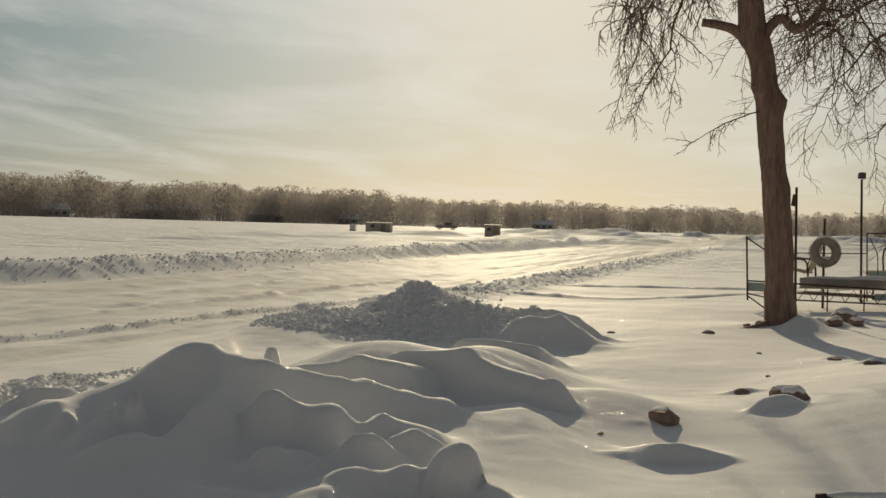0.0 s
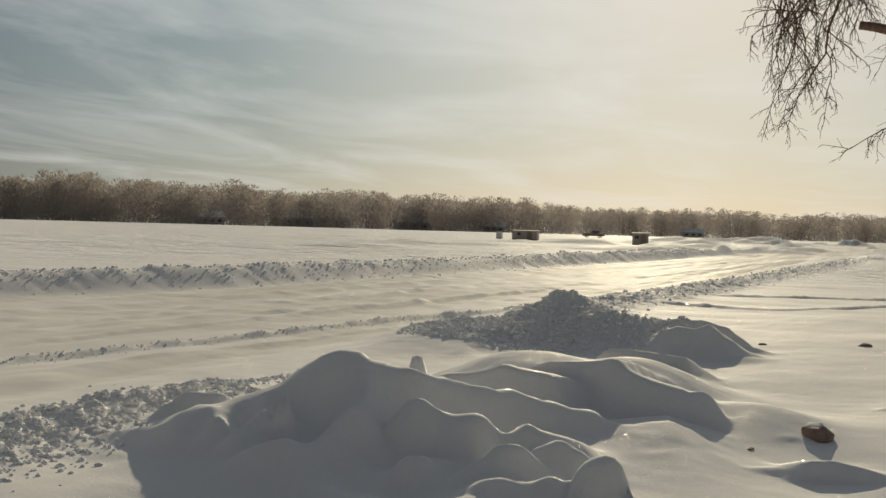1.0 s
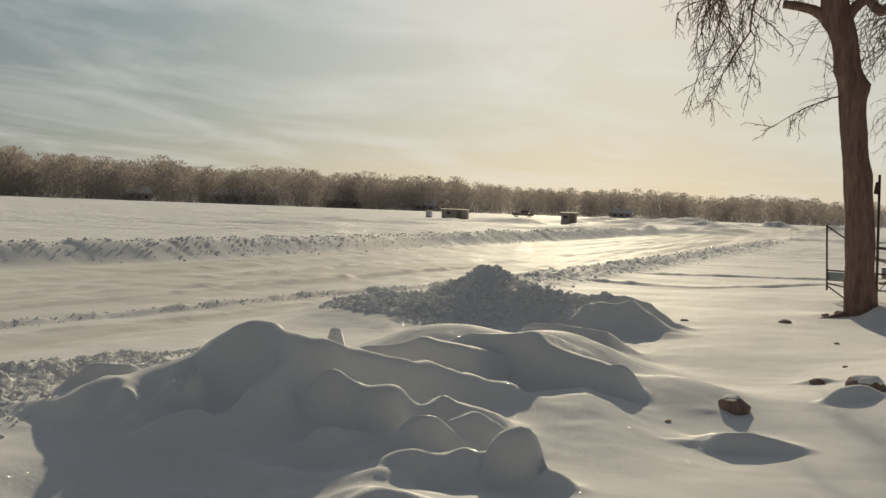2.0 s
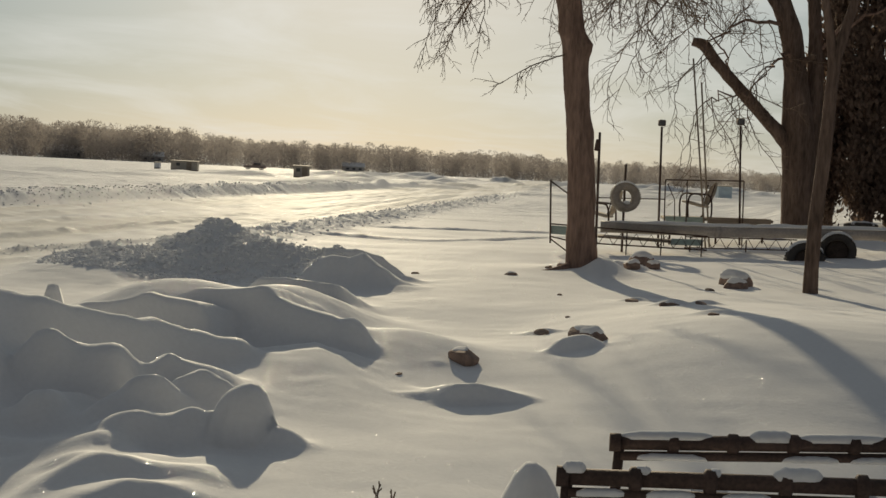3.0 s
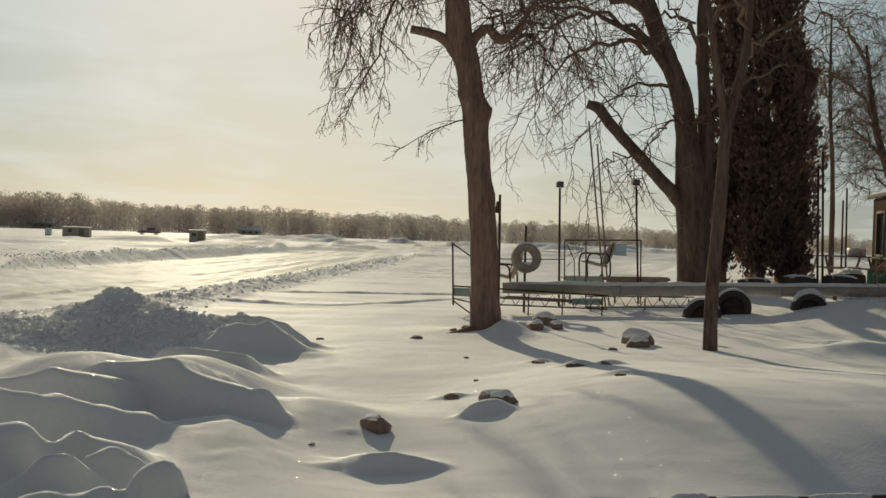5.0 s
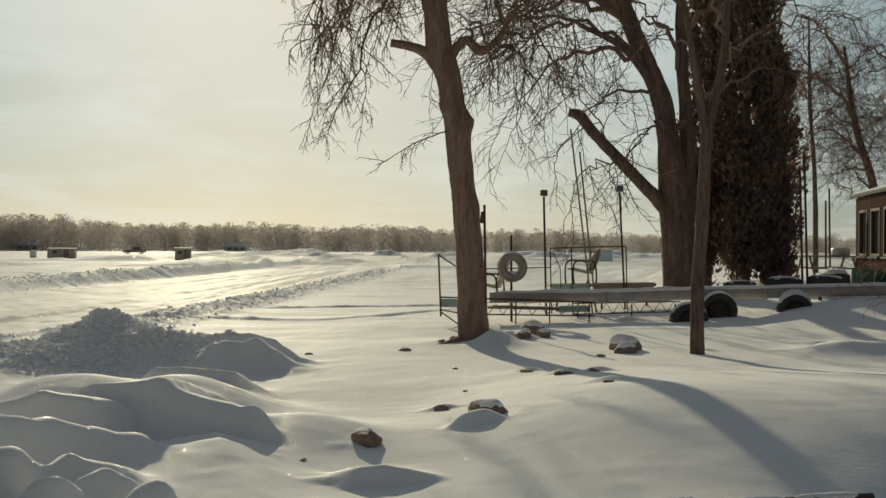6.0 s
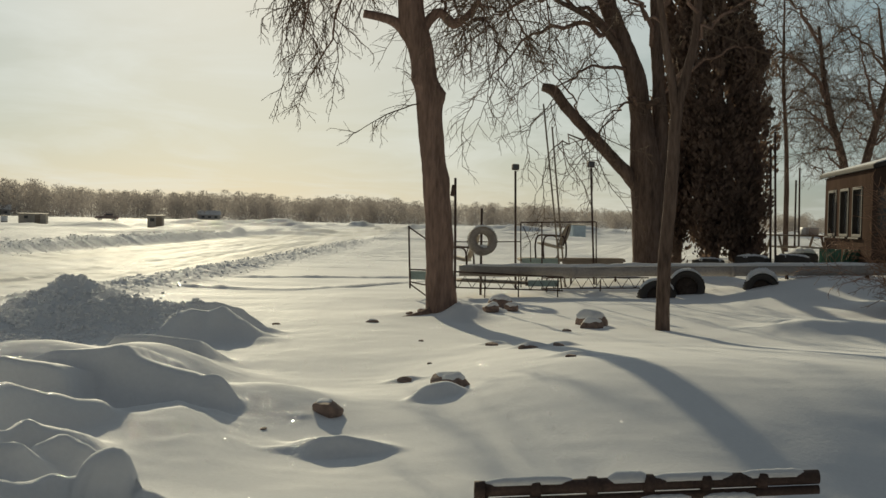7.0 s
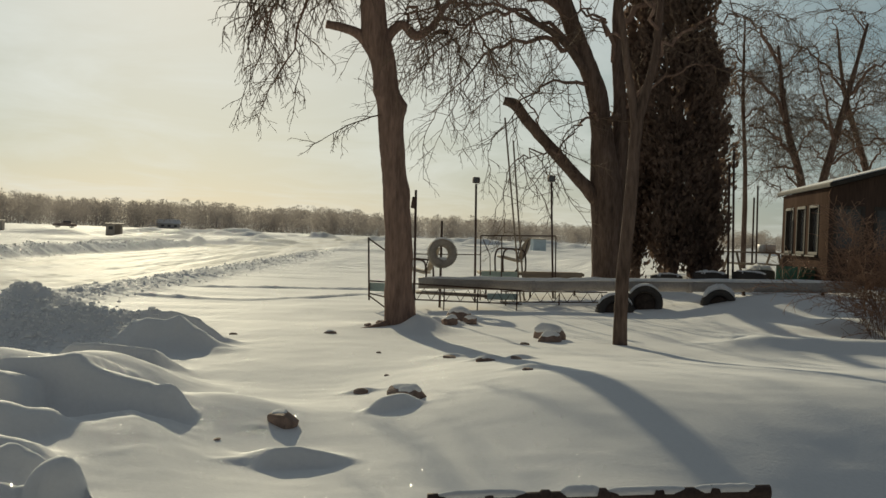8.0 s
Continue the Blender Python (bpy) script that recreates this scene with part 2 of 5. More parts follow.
def box(bm, size, at=(0, 0, 0), turn=(0, 0, 0), bevel=0.0):
    m = pose(*at, *turn) @ Matrix.Diagonal((*size, 1))
    made = bmesh.ops.create_cube(bm, size=1.0, matrix=m)
    if bevel:
        edges = {e for v in made["verts"] for e in v.link_edges}
        bmesh.ops.bevel(bm, geom=list(edges), offset=bevel, segments=1, affect="EDGES")
    return bm


# ---- the snow sheet: one ground to the horizon ----
def hashed(ix, iy, seed):
    n = (ix * 374761393 + iy * 668265263 + seed * 982451653) & 0xFFFFFFFF
    n = ((n ^ (n >> 13)) * 1274126177) & 0xFFFFFFFF
    return ((n ^ (n >> 16)) & 0xFFFF) / 65535.0


def vnoise(x, y, seed=0):
    """Smooth value noise, -1 to 1, for arrays."""
    fx, fy = np.floor(x), np.floor(y)
    ix, iy = fx.astype(np.int64), fy.astype(np.int64)
    u, v = x - fx, y - fy
    u, v = u * u * u * (u * (6 * u - 15) + 10), v * v * v * (v * (6 * v - 15) + 10)
    a, b = hashed(ix, iy, seed), hashed(ix + 1, iy, seed)
    c, d = hashed(ix, iy + 1, seed), hashed(ix + 1, iy + 1, seed)
    return 2 * ((a * (1 - u) + b * u) * (1 - v) + (c * (1 - u) + d * u) * v) - 1


def fbm(x, y, octaves=4, seed=0):
    total, amp = 0 * x, 0.5
    for k in range(octaves):
        total = total + amp * vnoise(x * 2 ** k + 17.3 * k, y * 2 ** k - 9.1 * k, seed + k)
        amp *= 0.5
    return total


def ramp(v):
    v = np.clip(v, 0, 1)
    return v * v * (3 - 2 * v)


def swell(x, y, at, height, half, turn=0.0, front=None, power=2.0):
    """A drift: half lengths along and across; front is the (steeper) half length on its near side."""
    c, s = math.cos(radians(turn)), math.sin(radians(turn))
    dx, dy = x - at[0], y - at[1]
    u, v = (dx * c + dy * s) / half[0], -dx * s + dy * c
    v = v / np.where(v < 0, front or half[1], half[1])
    return height * np.exp(-np.power(u * u + v * v + 1e-9, power / 2) * 1.2)


def road_left(y):
    return np.interp(y, (0, 20, 27, 40, 80, 170), (-20.2, -17.2, -16.0, -15.2, -14.8, -13.0))


def road_right(y):
    return -7.5 + 0.035 * y


def rough_mask(x, y):
    """Where ploughed, broken snow lies: banks of the ice road and the heap beside it."""
    heap = np.exp(-((x + 5.0) / 1.9) ** 4 - ((y - 17.6) / 1.5) ** 4)
    near = np.exp(-((x + 6.05) / 0.5) ** 2) * ramp((11.0 - y) / 2.0)
    far = np.exp(-((x - road_right(y) - 0.3) / (0.5 + 0.008 * y)) ** 2) * ramp((y - 17) / 5.0) * ramp((130 - y) / 60)
    return np.clip(0.7 * heap + near + far, 0, 1)


def ridge(x, y, points, front, back, sharp=1.6, end=0.2):
    """A drift along a crest of (x, y, height): steep on the near side, drawn out on the far side."""
    best = np.zeros_like(x)
    for (x0, y0, h0), (x1, y1, h1) in zip(points, points[1:]):
        dx, dy = x1 - x0, y1 - y0
        span = math.hypot(dx, dy)
        along = ((x - x0) * dx + (y - y0) * dy) / span
        over = np.maximum(np.maximum(-along, along - span), 0)
        t = np.clip(along / span, 0, 1)
        across = (dx * (y - y0) - dy * (x - x0)) / span
        d = np.abs(across)
        k = ramp(across / (0.35 * front) + 0.5)
        f = np.exp(-np.power(d / front + 1e-6, sharp)) * (1 - k) + np.exp(-np.power(d / back + 1e-6, 1.9)) * k
        best = np.maximum(best, (h0 + t * (h1 - h0)) * f * np.exp(-(over / end) ** 2))
    return best


def merged(parts, k=26.0):
    top = parts[0]
    for p in parts[1:]:
        top = np.log(np.exp(k * top) + np.exp(k * p) - 1) / k
    return top


def mounds(x, y):
    """The drifted heap of old snow near the camera, crest by crest."""
    wx, wy = x + 0.05 * fbm(x * 2.1, y * 2.1, 3, 5), y + 0.05 * fbm(x * 2.1 + 40, y * 2.1, 3, 6)
    r = lambda *a: ridge(wx, wy, *a)
    s = lambda *a, **k: swell(wx, wy, *a, **k)
    return merged([
        # the summit with its long flank and the spur that comes down from it
        r([(-5.05, 6.84, 0.0), (-4.85, 6.97, 0.05), (-4.71, 7.2, 0.23), (-4.59, 7.43, 0.33), (-4.39, 7.57, 0.4), (-4.15, 7.71, 0.47), (-4.01, 7.82, 0.58), (-3.92, 7.91, 0.69), (-3.84, 7.95, 0.73), (-3.68, 7.99, 0.74), (-3.6, 8.04, 0.69), (-3.5, 8.12, 0.64), (-3.4, 8.26, 0.61)], 0.46, 0.7, 1.9),
        r([(-3.58, 7.94, 0.64), (-3.5, 7.62, 0.48), (-3.44, 7.39, 0.43), (-3.48, 7.16, 0.28), (-3.55, 6.93, 0.14), (-3.65, 6.7, 0.03)], 0.18, 0.24, 1.9),
        r([(-4.23, 7.62, 0.41), (-4.09, 7.3, 0.39), (-4.13, 7.07, 0.27), (-4.23, 6.79, 0.02)], 0.17, 0.2),
        r([(-4.55, 7.39, 0.32), (-4.36, 7.16, 0.32), (-4.46, 6.88, 0.03)], 0.14, 0.2),
        s((-3.92, 7.3), 0.47, (0.11, 0.13), 0, front=0.09, power=2.6),
        s((-3.77, 6.93), 0.25, (0.35, 0.3), 25, front=0.25),
        r([(-5.24, 7.8, 0.03), (-5.15, 7.85, 0.26), (-5.05, 7.89, 0.34), (-4.88, 7.99, 0.33), (-4.78, 8.08, 0.24)], 0.2, 0.3),
        s((-4.64, 8.26), 0.23, (0.12, 0.12), 0, front=0.08),
        s((-4.2, 9.6), 0.24, (1.0, 1.0), 10),
        # the long cornice that runs out from the summit
        r([(-3.49, 8.03, 0.63), (-3.29, 8.18, 0.61), (-3.15, 8.38, 0.53), (-3.02, 8.53, 0.45), (-2.85, 8.68, 0.4), (-2.78, 8.84, 0.41), (-2.67, 8.99, 0.37), (-2.56, 9.1, 0.33), (-2.39, 9.15, 0.27), (-2.27, 9.2, 0.26), (-2.2, 9.25, 0.18), (-2.1, 9.35, 0.06)], 0.24, 0.6, 2.2),
        r([(-3.27, 7.63, 0.30), (-3.19, 7.63, 0.40), (-3.13, 7.63, 0.45), (-3.05, 7.63, 0.46), (-2.97, 7.67, 0.41), (-2.85, 7.76, 0.31)], 0.17, 0.26, 2.2),
        # shelf under it, broken along its edge
        r([(-3.5, 7.5, 0.03), (-3.38, 7.6, 0.12), (-3.24, 7.65, 0.23), (-3.05, 7.7, 0.24), (-2.84, 7.7, 0.19), (-2.73, 7.75, 0.20), (-2.59, 7.8, 0.22), (-2.42, 7.85, 0.24), (-2.36, 7.9, 0.29), (-2.28, 7.9, 0.25), (-2.16, 7.9, 0.22), (-2.06, 7.9, 0.2), (-1.95, 7.9, 0.12)], 0.15, 0.5, 2.2),
        s((-2.82, 7.72), 0.34, (0.36, 0.34), -18, front=0.24, power=3.8),
        s((-2.86, 7.15), 0.2, (0.17, 0.22), 20, front=0.2, power=3.4),
        r([(-2.26, 7.62, 0.17), (-2.17, 7.66, 0.25), (-2.1, 7.7, 0.30), (-2.04, 7.7, 0.25), (-1.96, 7.7, 0.14)], 0.12, 0.16, 1.6),
        r([(-2.94, 7.1, 0.03), (-2.87, 7.2, 0.12), (-2.77, 7.3, 0.18), (-2.70, 7.3, 0.09)], 0.13, 0.2),
        r([(-2.6, 7.1, 0.06), (-2.46, 7.2, 0.15), (-2.36, 7.32, 0.22), (-2.27, 7.4, 0.22)], 0.12, 0.2),
        r([(-3.3, 7.2, 0.04), (-3.18, 7.3, 0.10), (-3.08, 7.35, 0.05)], 0.12, 0.2),
        r([(-2.5, 6.35, 0.0), (-2.36, 6.55, 0.03), (-2.30, 6.7, 0.07), (-2.25, 6.85, 0.14), (-2.12, 6.95, 0.13), (-2.02, 7.0, 0.14), (-1.94, 7.05, 0.19), (-1.86, 7.1, 0.16), (-1.77, 7.1, 0.22)], 0.12, 0.22, 1.9),
        0.36 * np.power(np.clip(1 - np.abs((wx + 1.645) / 0.205) ** 2.3 - ((wy - 7.08) / 0.22) ** 2, 0, 1), 0.42),
        r([(-1.5, 6.93, 0.05), (-1.41, 6.95, 0.12), (-1.33, 6.95, 0.09), (-1.24, 6.97, 0.02)], 0.08, 0.14, 1.6, 0.08),
        # low drifts before it
        r([(-2.75, 5.3, 0.0), (-2.5, 5.45, 0.02), (-2.36, 5.65, 0.05), (-2.2, 5.85, 0.09), (-2.08, 6.0, 0.13), (-1.97, 6.05, 0.13), (-1.85, 6.05, 0.11), (-1.65, 6.05, 0.08)], 0.13, 0.3),
        r([(-2.1, 5.4, 0.03), (-1.96, 5.55, 0.07), (-1.85, 5.65, 0.10), (-1.64, 5.7, 0.08), (-1.56, 5.68, 0.02)], 0.11, 0.25),
        s((-1.25, 5.15), 0.05, (0.16, 0.14), 0, front=0.1),
        # drifts behind, each with a flat top and a steep lee
        r([(-3.75, 9.65, 0.36), (-3.62, 9.7, 0.41), (-3.3, 9.75, 0.43), (-3.17, 9.8, 0.49), (-3.02, 9.8, 0.46), (-2.82, 9.8, 0.45), (-2.69, 9.75, 0.43), (-2.6, 9.73, 0.34)], 0.16, 0.9, 2.2, 0.1),
        r([(-3.05, 10.3, 0.44), (-2.89, 10.3, 0.5), (-2.66, 10.3, 0.53), (-2.3, 10.25, 0.55)], 0.19, 1.5, 2.4, 0.2),
        r([(-2.35, 10.22, 0.53), (-2.21, 10.2, 0.49), (-1.98, 10.15, 0.42), (-1.73, 10.1, 0.37)], 0.19, 0.75, 2.4, 0.15), s((-1.58, 10.1), 0.37, (0.24, 0.24), -15, front=0.2, power=2.6),
        s((-1.75, 10.5), 0.27, (0.5, 0.4), -25, front=0.3), s((-1.25, 10.75), 0.2, (0.9, 0.8), -20, front=1.0),
        s((-4.03, 10.0), 0.5, (0.13, 0.11), 0, front=0.1, power=4.0),
        s((-3.4, 11.7), 0.45, (1.2, 0.9), 8, front=1.4), s((-2.55, 12.0), 0.42, (0.9, 0.9), -5, front=1.4), s((-2.5, 12.5), 0.33, (0.8, 0.5), -5, front=0.6),
        r([(-2.35, 9.4, 0.11), (-2.05, 9.5, 0.17), (-1.74, 9.6, 0.21), (-1.5, 9.65, 0.15), (-1.25, 9.72, 0.04)], 1.3, 0.14, 1.7, 0.25),
        r([(-3.05, 13.0, 0.34), (-2.99, 13.0, 0.40), (-2.74, 13.0, 0.40), (-2.18, 12.9, 0.36), (-2.05, 12.88, 0.16)], 0.1, 0.7, 2.4),
        r([(-3.25, 16.6, 0.15), (-3.05, 16.5, 0.36), (-2.85, 16.4, 0.43), (-2.62, 16.4, 0.40), (-2.45, 16.35, 0.47), (-2.25, 16.25, 0.3), (-1.95, 16.1, 0.06)], 0.33, 0.5),
        r([(-3.4, 17.6, 0.15), (-3.0, 17.55, 0.37), (-2.72, 17.5, 0.46), (-2.35, 17.4, 0.38), (-2.0, 17.3, 0.10)], 0.2, 0.25),
        # snow-covered humps among the stones
        r([(-0.64, 8.72, 0.05), (-0.56, 8.82, 0.13), (-0.40, 8.86, 0.14), (-0.24, 8.88, 0.10), (-0.06, 8.95, 0.03)], 0.07, 0.3, 2.4, 0.06),
        s((-0.86, 8.8), 0.035, (0.16, 0.08), 10, front=0.06),
        s((0.27, 10.75), 0.13, (0.22, 0.2), 10, front=0.14, power=3.2),
        s((-0.8, 10.0), 0.05, (0.2, 0.14), 30, front=0.08),
        s((-0.02, 12.2), 0.05, (0.18, 0.12), 0, front=0.07),
        s((1.1, 15.2), 0.05, (0.16, 0.14), 0, front=0.08), s((1.42, 14.2), 0.07, (0.2, 0.2), 0, front=0.1), s((1.85, 14.5), 0.06, (0.2, 0.2), 0, front=0.1), s((1.66, 12.2), 0.05, (0.22, 0.18), 0, front=0.1),
        s((1.15, 21.6), 0.14, (0.24, 0.22), 0, front=0.15), s((1.5, 21.3), 0.10, (0.16, 0.15), 0, front=0.1),
        # snow drifted against the trunk, round the bench and round the old tyres
        s((0.84, 20.0), 0.26, (0.38, 0.8), 0, front=0.7),
        s((0.05, 5.45), 0.44, (0.19, 0.19), 0, front=0.17, power=2.6), s((0.78, 5.42), 0.62, (0.14, 0.1), 0, front=0.1, power=3.0), s((1.42, 5.32), 0.72, (0.14, 0.1), 0, front=0.1, power=3.0),
        r([(4.7, 18.7, 0.0), (5.2, 18.4, 0.07), (5.55, 18.1, 0.17), (5.9, 18.0, 0.22), (6.6, 18.0, 0.2), (7.6, 17.9, 0.2), (9.0, 17.8, 0.16)], 0.4, 2.0),
        s((8.9, 21.8), 0.2, (1.6, 1.2), 25, front=0.8), s((8.6, 25.5), 0.12, (2.4, 1.2), 0, front=2.2), s((0.5, 20.4), 0.08, (0.8, 0.9), 0, front=0.8),
    ])


def heap(x, y):
    wx, wy = x + 0.14 * fbm(x * 1.7, y * 1.7, 3, 15), y + 0.14 * fbm(x * 1.7 + 9, y * 1.7, 3, 16)
    r = lambda *a: ridge(wx, wy, *a)
    return merged([
        r([(-6.1, 18.2, 0.18), (-5.64, 18.2, 0.36), (-5.3, 18.2, 0.56), (-5.02, 18.2, 0.72), (-4.67, 18.2, 0.70), (-4.35, 18.3, 0.5), (-3.6, 18.6, 0.2)], 1.0, 0.5),
        r([(-5.9, 16.8, 0.05), (-5.2, 17.0, 0.24), (-4.7, 17.2, 0.38), (-3.99, 17.3, 0.55), (-3.45, 17.3, 0.44), (-3.08, 17.2, 0.22)], 0.6, 0.4),
        r([(-7.4, 17.3, 0.03), (-6.8, 17.4, 0.20), (-6.3, 17.4, 0.28), (-5.6, 17.4, 0.26)], 1.7, 0.5),
    ], 10.0)


def height(x, y):
    x, y = np.asarray(x, float), np.asarray(y, float)
    inroad = ramp((x - road_left(y)) / 0.8) * ramp((road_right(y) - x) / 0.5)
    even = np.clip((y - 17) / 14, 0, 1)
    bank = 0.19 * ramp((x + 0.6) / 6.0) * (ramp((y - 23) / 8) + even) + 0.19 * ramp((x - 5) / 4) * (ramp((y - 20) / 6) + even)
    bank = bank * (1 - ramp((y - 38) / 9) * ramp((12.5 - x) / 3)) * (1 - ramp((y - 60) / 40))
    z = bank + 0.10 * ramp((36 - y) / 10) * ramp((y - 12) / 6) * ramp((x + 4) / 4)
    # a broad drift lies over the shore before the young tree
    drift = sum(np.interp(y + d, (1.5, 5, 6.5, 7.95, 8.75, 9.8, 11.1, 12.9, 15.3, 17.0, 18.5, 30), (-0.5, -0.42, -0.24, 0.0, 0.11, 0.27, 0.43, 0.33, 0.11, 0.05, 0.0, 0.0)) for d in (-0.7, -0.35, 0.0, 0.35, 0.7)) / 5
    z = z + drift * ramp((x + 0.7) / 2.5)
    # extra fall on the near right, tilted from the sun to imitate shade
    z = z - 0.3 * ramp((x - 1.4) / 2.4) * ramp((10.4 - y) / 3.6)
    z = z - 0.2 * ramp((x - 2.0) / 2.4) * ramp((11.6 - y) / 4.2)
    # ground sunk before the high mound so that its shadow reaches further
    z = z - 0.17 * ramp((-2.1 - x) / 0.7) * ramp((6.7 - y) / 1.0) * ramp((x + 4.6) / 0.8)
    # rolling drifts and wind ripples on the shore
    near = ramp((40 - y) / 10) * ramp((x - road_right(y) + 1) / 2)
    z = z + near * (0.05 * fbm(x * 0.35, y * 0.35, 3, 1) + 0.010 * fbm(x * 0.9, y * 0.9, 2, 2) + 0.006 * fbm(x * 2.3, y * 2.0, 3, 12) * ramp((24 - y) / 6) + 0.002 * vnoise(x * 4.0, y * 6, 13) * ramp((16 - y) / 5))
    # the drifts and the ploughed heap stand in one small stretch
    patch = (x > -8.5) & (x < 11) & (y > 3.5) & (y < 27)
    if patch.any():
        add = np.zeros_like(z)
        px, py = x[patch], y[patch]
        old = mounds(px, py)
        lump = 0.075 * fbm(px * 1.6, py * 1.6, 4, 91) + 0.025 * vnoise(px * 3.4, py * 3.4, 95)
        knob = np.exp(-((px + 2.7) / 0.95) ** 4 - ((py - 6.9) / 1.1) ** 4)
        lump2 = 0.035 * (1 - 2.0 * np.abs(vnoise(px * 2.1 + 3, py * 2.5, 97))) + 0.03 * vnoise(px * 4.3, py * 4.3, 98)
        add[patch] = old + knob * lump2 + lump * (0.3 + 0.7 * ramp((9.6 - py) / 1.0)) * ramp(old / 0.3) * ramp((-0.8 - px) / 0.6) + heap(px, py) + 0.005 * np.abs(vnoise(px * 5, py * 3.2, 44)) * ramp((-0.5 - px) / 1.5)
        z = z + add
    # banks of the ice road
    z = z + 0.46 * np.exp(-(np.abs(x - road_left(y) + 0.7) / 0.72) ** 2.6) * ramp((170 - y) / 80)
    z = z + 0.16 * np.exp(-((x - road_right(y) - 0.35) / 0.6) ** 2) * ramp((y - 20) / 6) * ramp((150 - y) / 90)
    z = z + 0.13 * np.exp(-((x + 6.05) / 0.42) ** 2) * ramp((13.0 - y) / 4.0)
    # low windrows and wheel tracks along it
    for x0, lean, tall in ((-9.27, 0.128, 0.10), (-10.55, 0.05, 0.085), (-8.5, 0.10, 0.03), (-12.2, 0.03, 0.06)):
        line = x - x0 - lean * (y - 11.5) + 0.05 * np.sin(y * 0.9 + x0)
        z = z + tall * np.exp(-(line / 0.11) ** 2) * (0.8 + 0.35 * vnoise(x * 2, y * 2.2, 8)) * ramp((40 - y) / 12)
    for off, drift, tall, wide in ((4.9, 0.12, 0.05, 0.16), (6.2, 0.05, 0.05, 0.2), (7.4, 0.03, 0.05, 0.2), (8.6, 0.02, 0.05, 0.2), (10.2, 0.0, 0.04, 0.2)):
        line = x - road_right(y) + off - drift * np.clip(y - 12, -6, 12) + 0.08 * np.sin(y * 0.5 + off)
        z = z + 1.2 * tall * np.exp(-(line / (wide + 0.004 * y)) ** 2) * (0.6 + 0.5 * vnoise(x * 2, y * 1.3, 8)) * ramp((110 - y) / 40)
    z = z + inroad * 0.06 * fbm(x * 1.3, y * 0.05, 4, 60) + inroad * 0.015 * vnoise(x * 3.0, y * 1.2, 62)
    # snowmobile tracks across the lake
    t1 = 28.4 + 0.25 * np.sin(x * 0.8) + 4.4 * ramp((x + 3) / 4)
    t2 = 34.5 + 0.3 * np.sin(x * 0.5 + 1) + 1.4 * ramp((x + 5) / 6)
    side = ramp((x + 6.5) / 1.0)
    for t in (t1, t2, 43.0 + 0.4 * np.sin(x * 0.4), 58.0 + 0.5 * np.sin(x * 0.2)):
        z = z + side * 0.06 * np.exp(-((y - t) / (0.055 + 0.0015 * y)) ** 2) * (0.95 + 0.3 * vnoise(x * 1.4, y * 0.5, 3) + 0.2 * vnoise(x * 5, y * 2, 4))
    # wind-packed sastrugi and rafted ridges out on the lake
    lake = ramp((y - 30) / 40) * (1 - inroad)
    z = z + lake * (0.12 * fbm(x * 0.10, y * 0.4, 4, 20) + 0.11 * np.abs(fbm(x * 0.4, y * 1.1, 3, 23)))
    for t, tall in ((84, 0.28), (104, 0.42), (126, 0.55), (150, 0.65), (185, 0.9), (230, 1.1), (280, 1.3)):
        line = y - t - 4 * np.sin(x * 0.05 + t) - 0.10 * x
        z = z + tall * np.exp(-(line / (1.2 + 0.012 * y)) ** 2) * np.clip(0.5 + 1.5 * fbm(x * 0.16, y * 0.1, 3, 25), 0, 1.2) * ramp((x + 60) / 25)
    rm = rough_mask(x, y)
    left = np.exp(-((x - road_left(y) + 0.7) / 0.8) ** 2) * ramp((150 - y) / 60)
    z = z + left * (0.09 * fbm(x * 0.9, y * 0.9, 3, 35) + 0.06 * np.abs(vnoise(x * 2.0, y * 1.6, 36)))
    z = z + rm * (0.11 * np.abs(fbm(x * 2.6, y * 2.6, 3, 30)) + 0.06 * np.abs(vnoise(x * 6.5, y * 6.5, 31)) + 0.05 * np.abs(vnoise(x * 12, y * 12, 33)) - 0.04) * (1 + 0.4 * ramp((y - 25) / 40))
    # far shore rises under the woods
    r, az = np.hypot(x, y), np.degrees(np.arctan2(x, np.maximum(y, 1e-3)))
    return z + 5.0 * ramp((r - shore_distance(az) - 4) / 160) * ramp((y + 50) / 50)


def shore_distance(az):
    return np.interp(az, (-60, -38, -20, 0, 14, 40), (330, 380, 450, 600, 750, 800))


def graded(marks, fine, grow, limit):
    """Grid lines: even steps between the marks, then ever wider out to the limits."""
    line = []
    for (lo, hi), step in zip(zip(marks, marks[1:]), fine):
        line += list(np.arange(lo, hi, step))
    for sign, p, d in ((1, marks[-1], fine[-1]), (-1, marks[0], fine[0])):
        first = p
        while sign * p < sign * limit[sign > 0]:
            line.append(p)
            p += sign * d
            d *= grow if abs(p - first) < 70 else 1.1
        line.append(limit[sign > 0])
    return np.array(sorted(set(np.round(line, 3))))


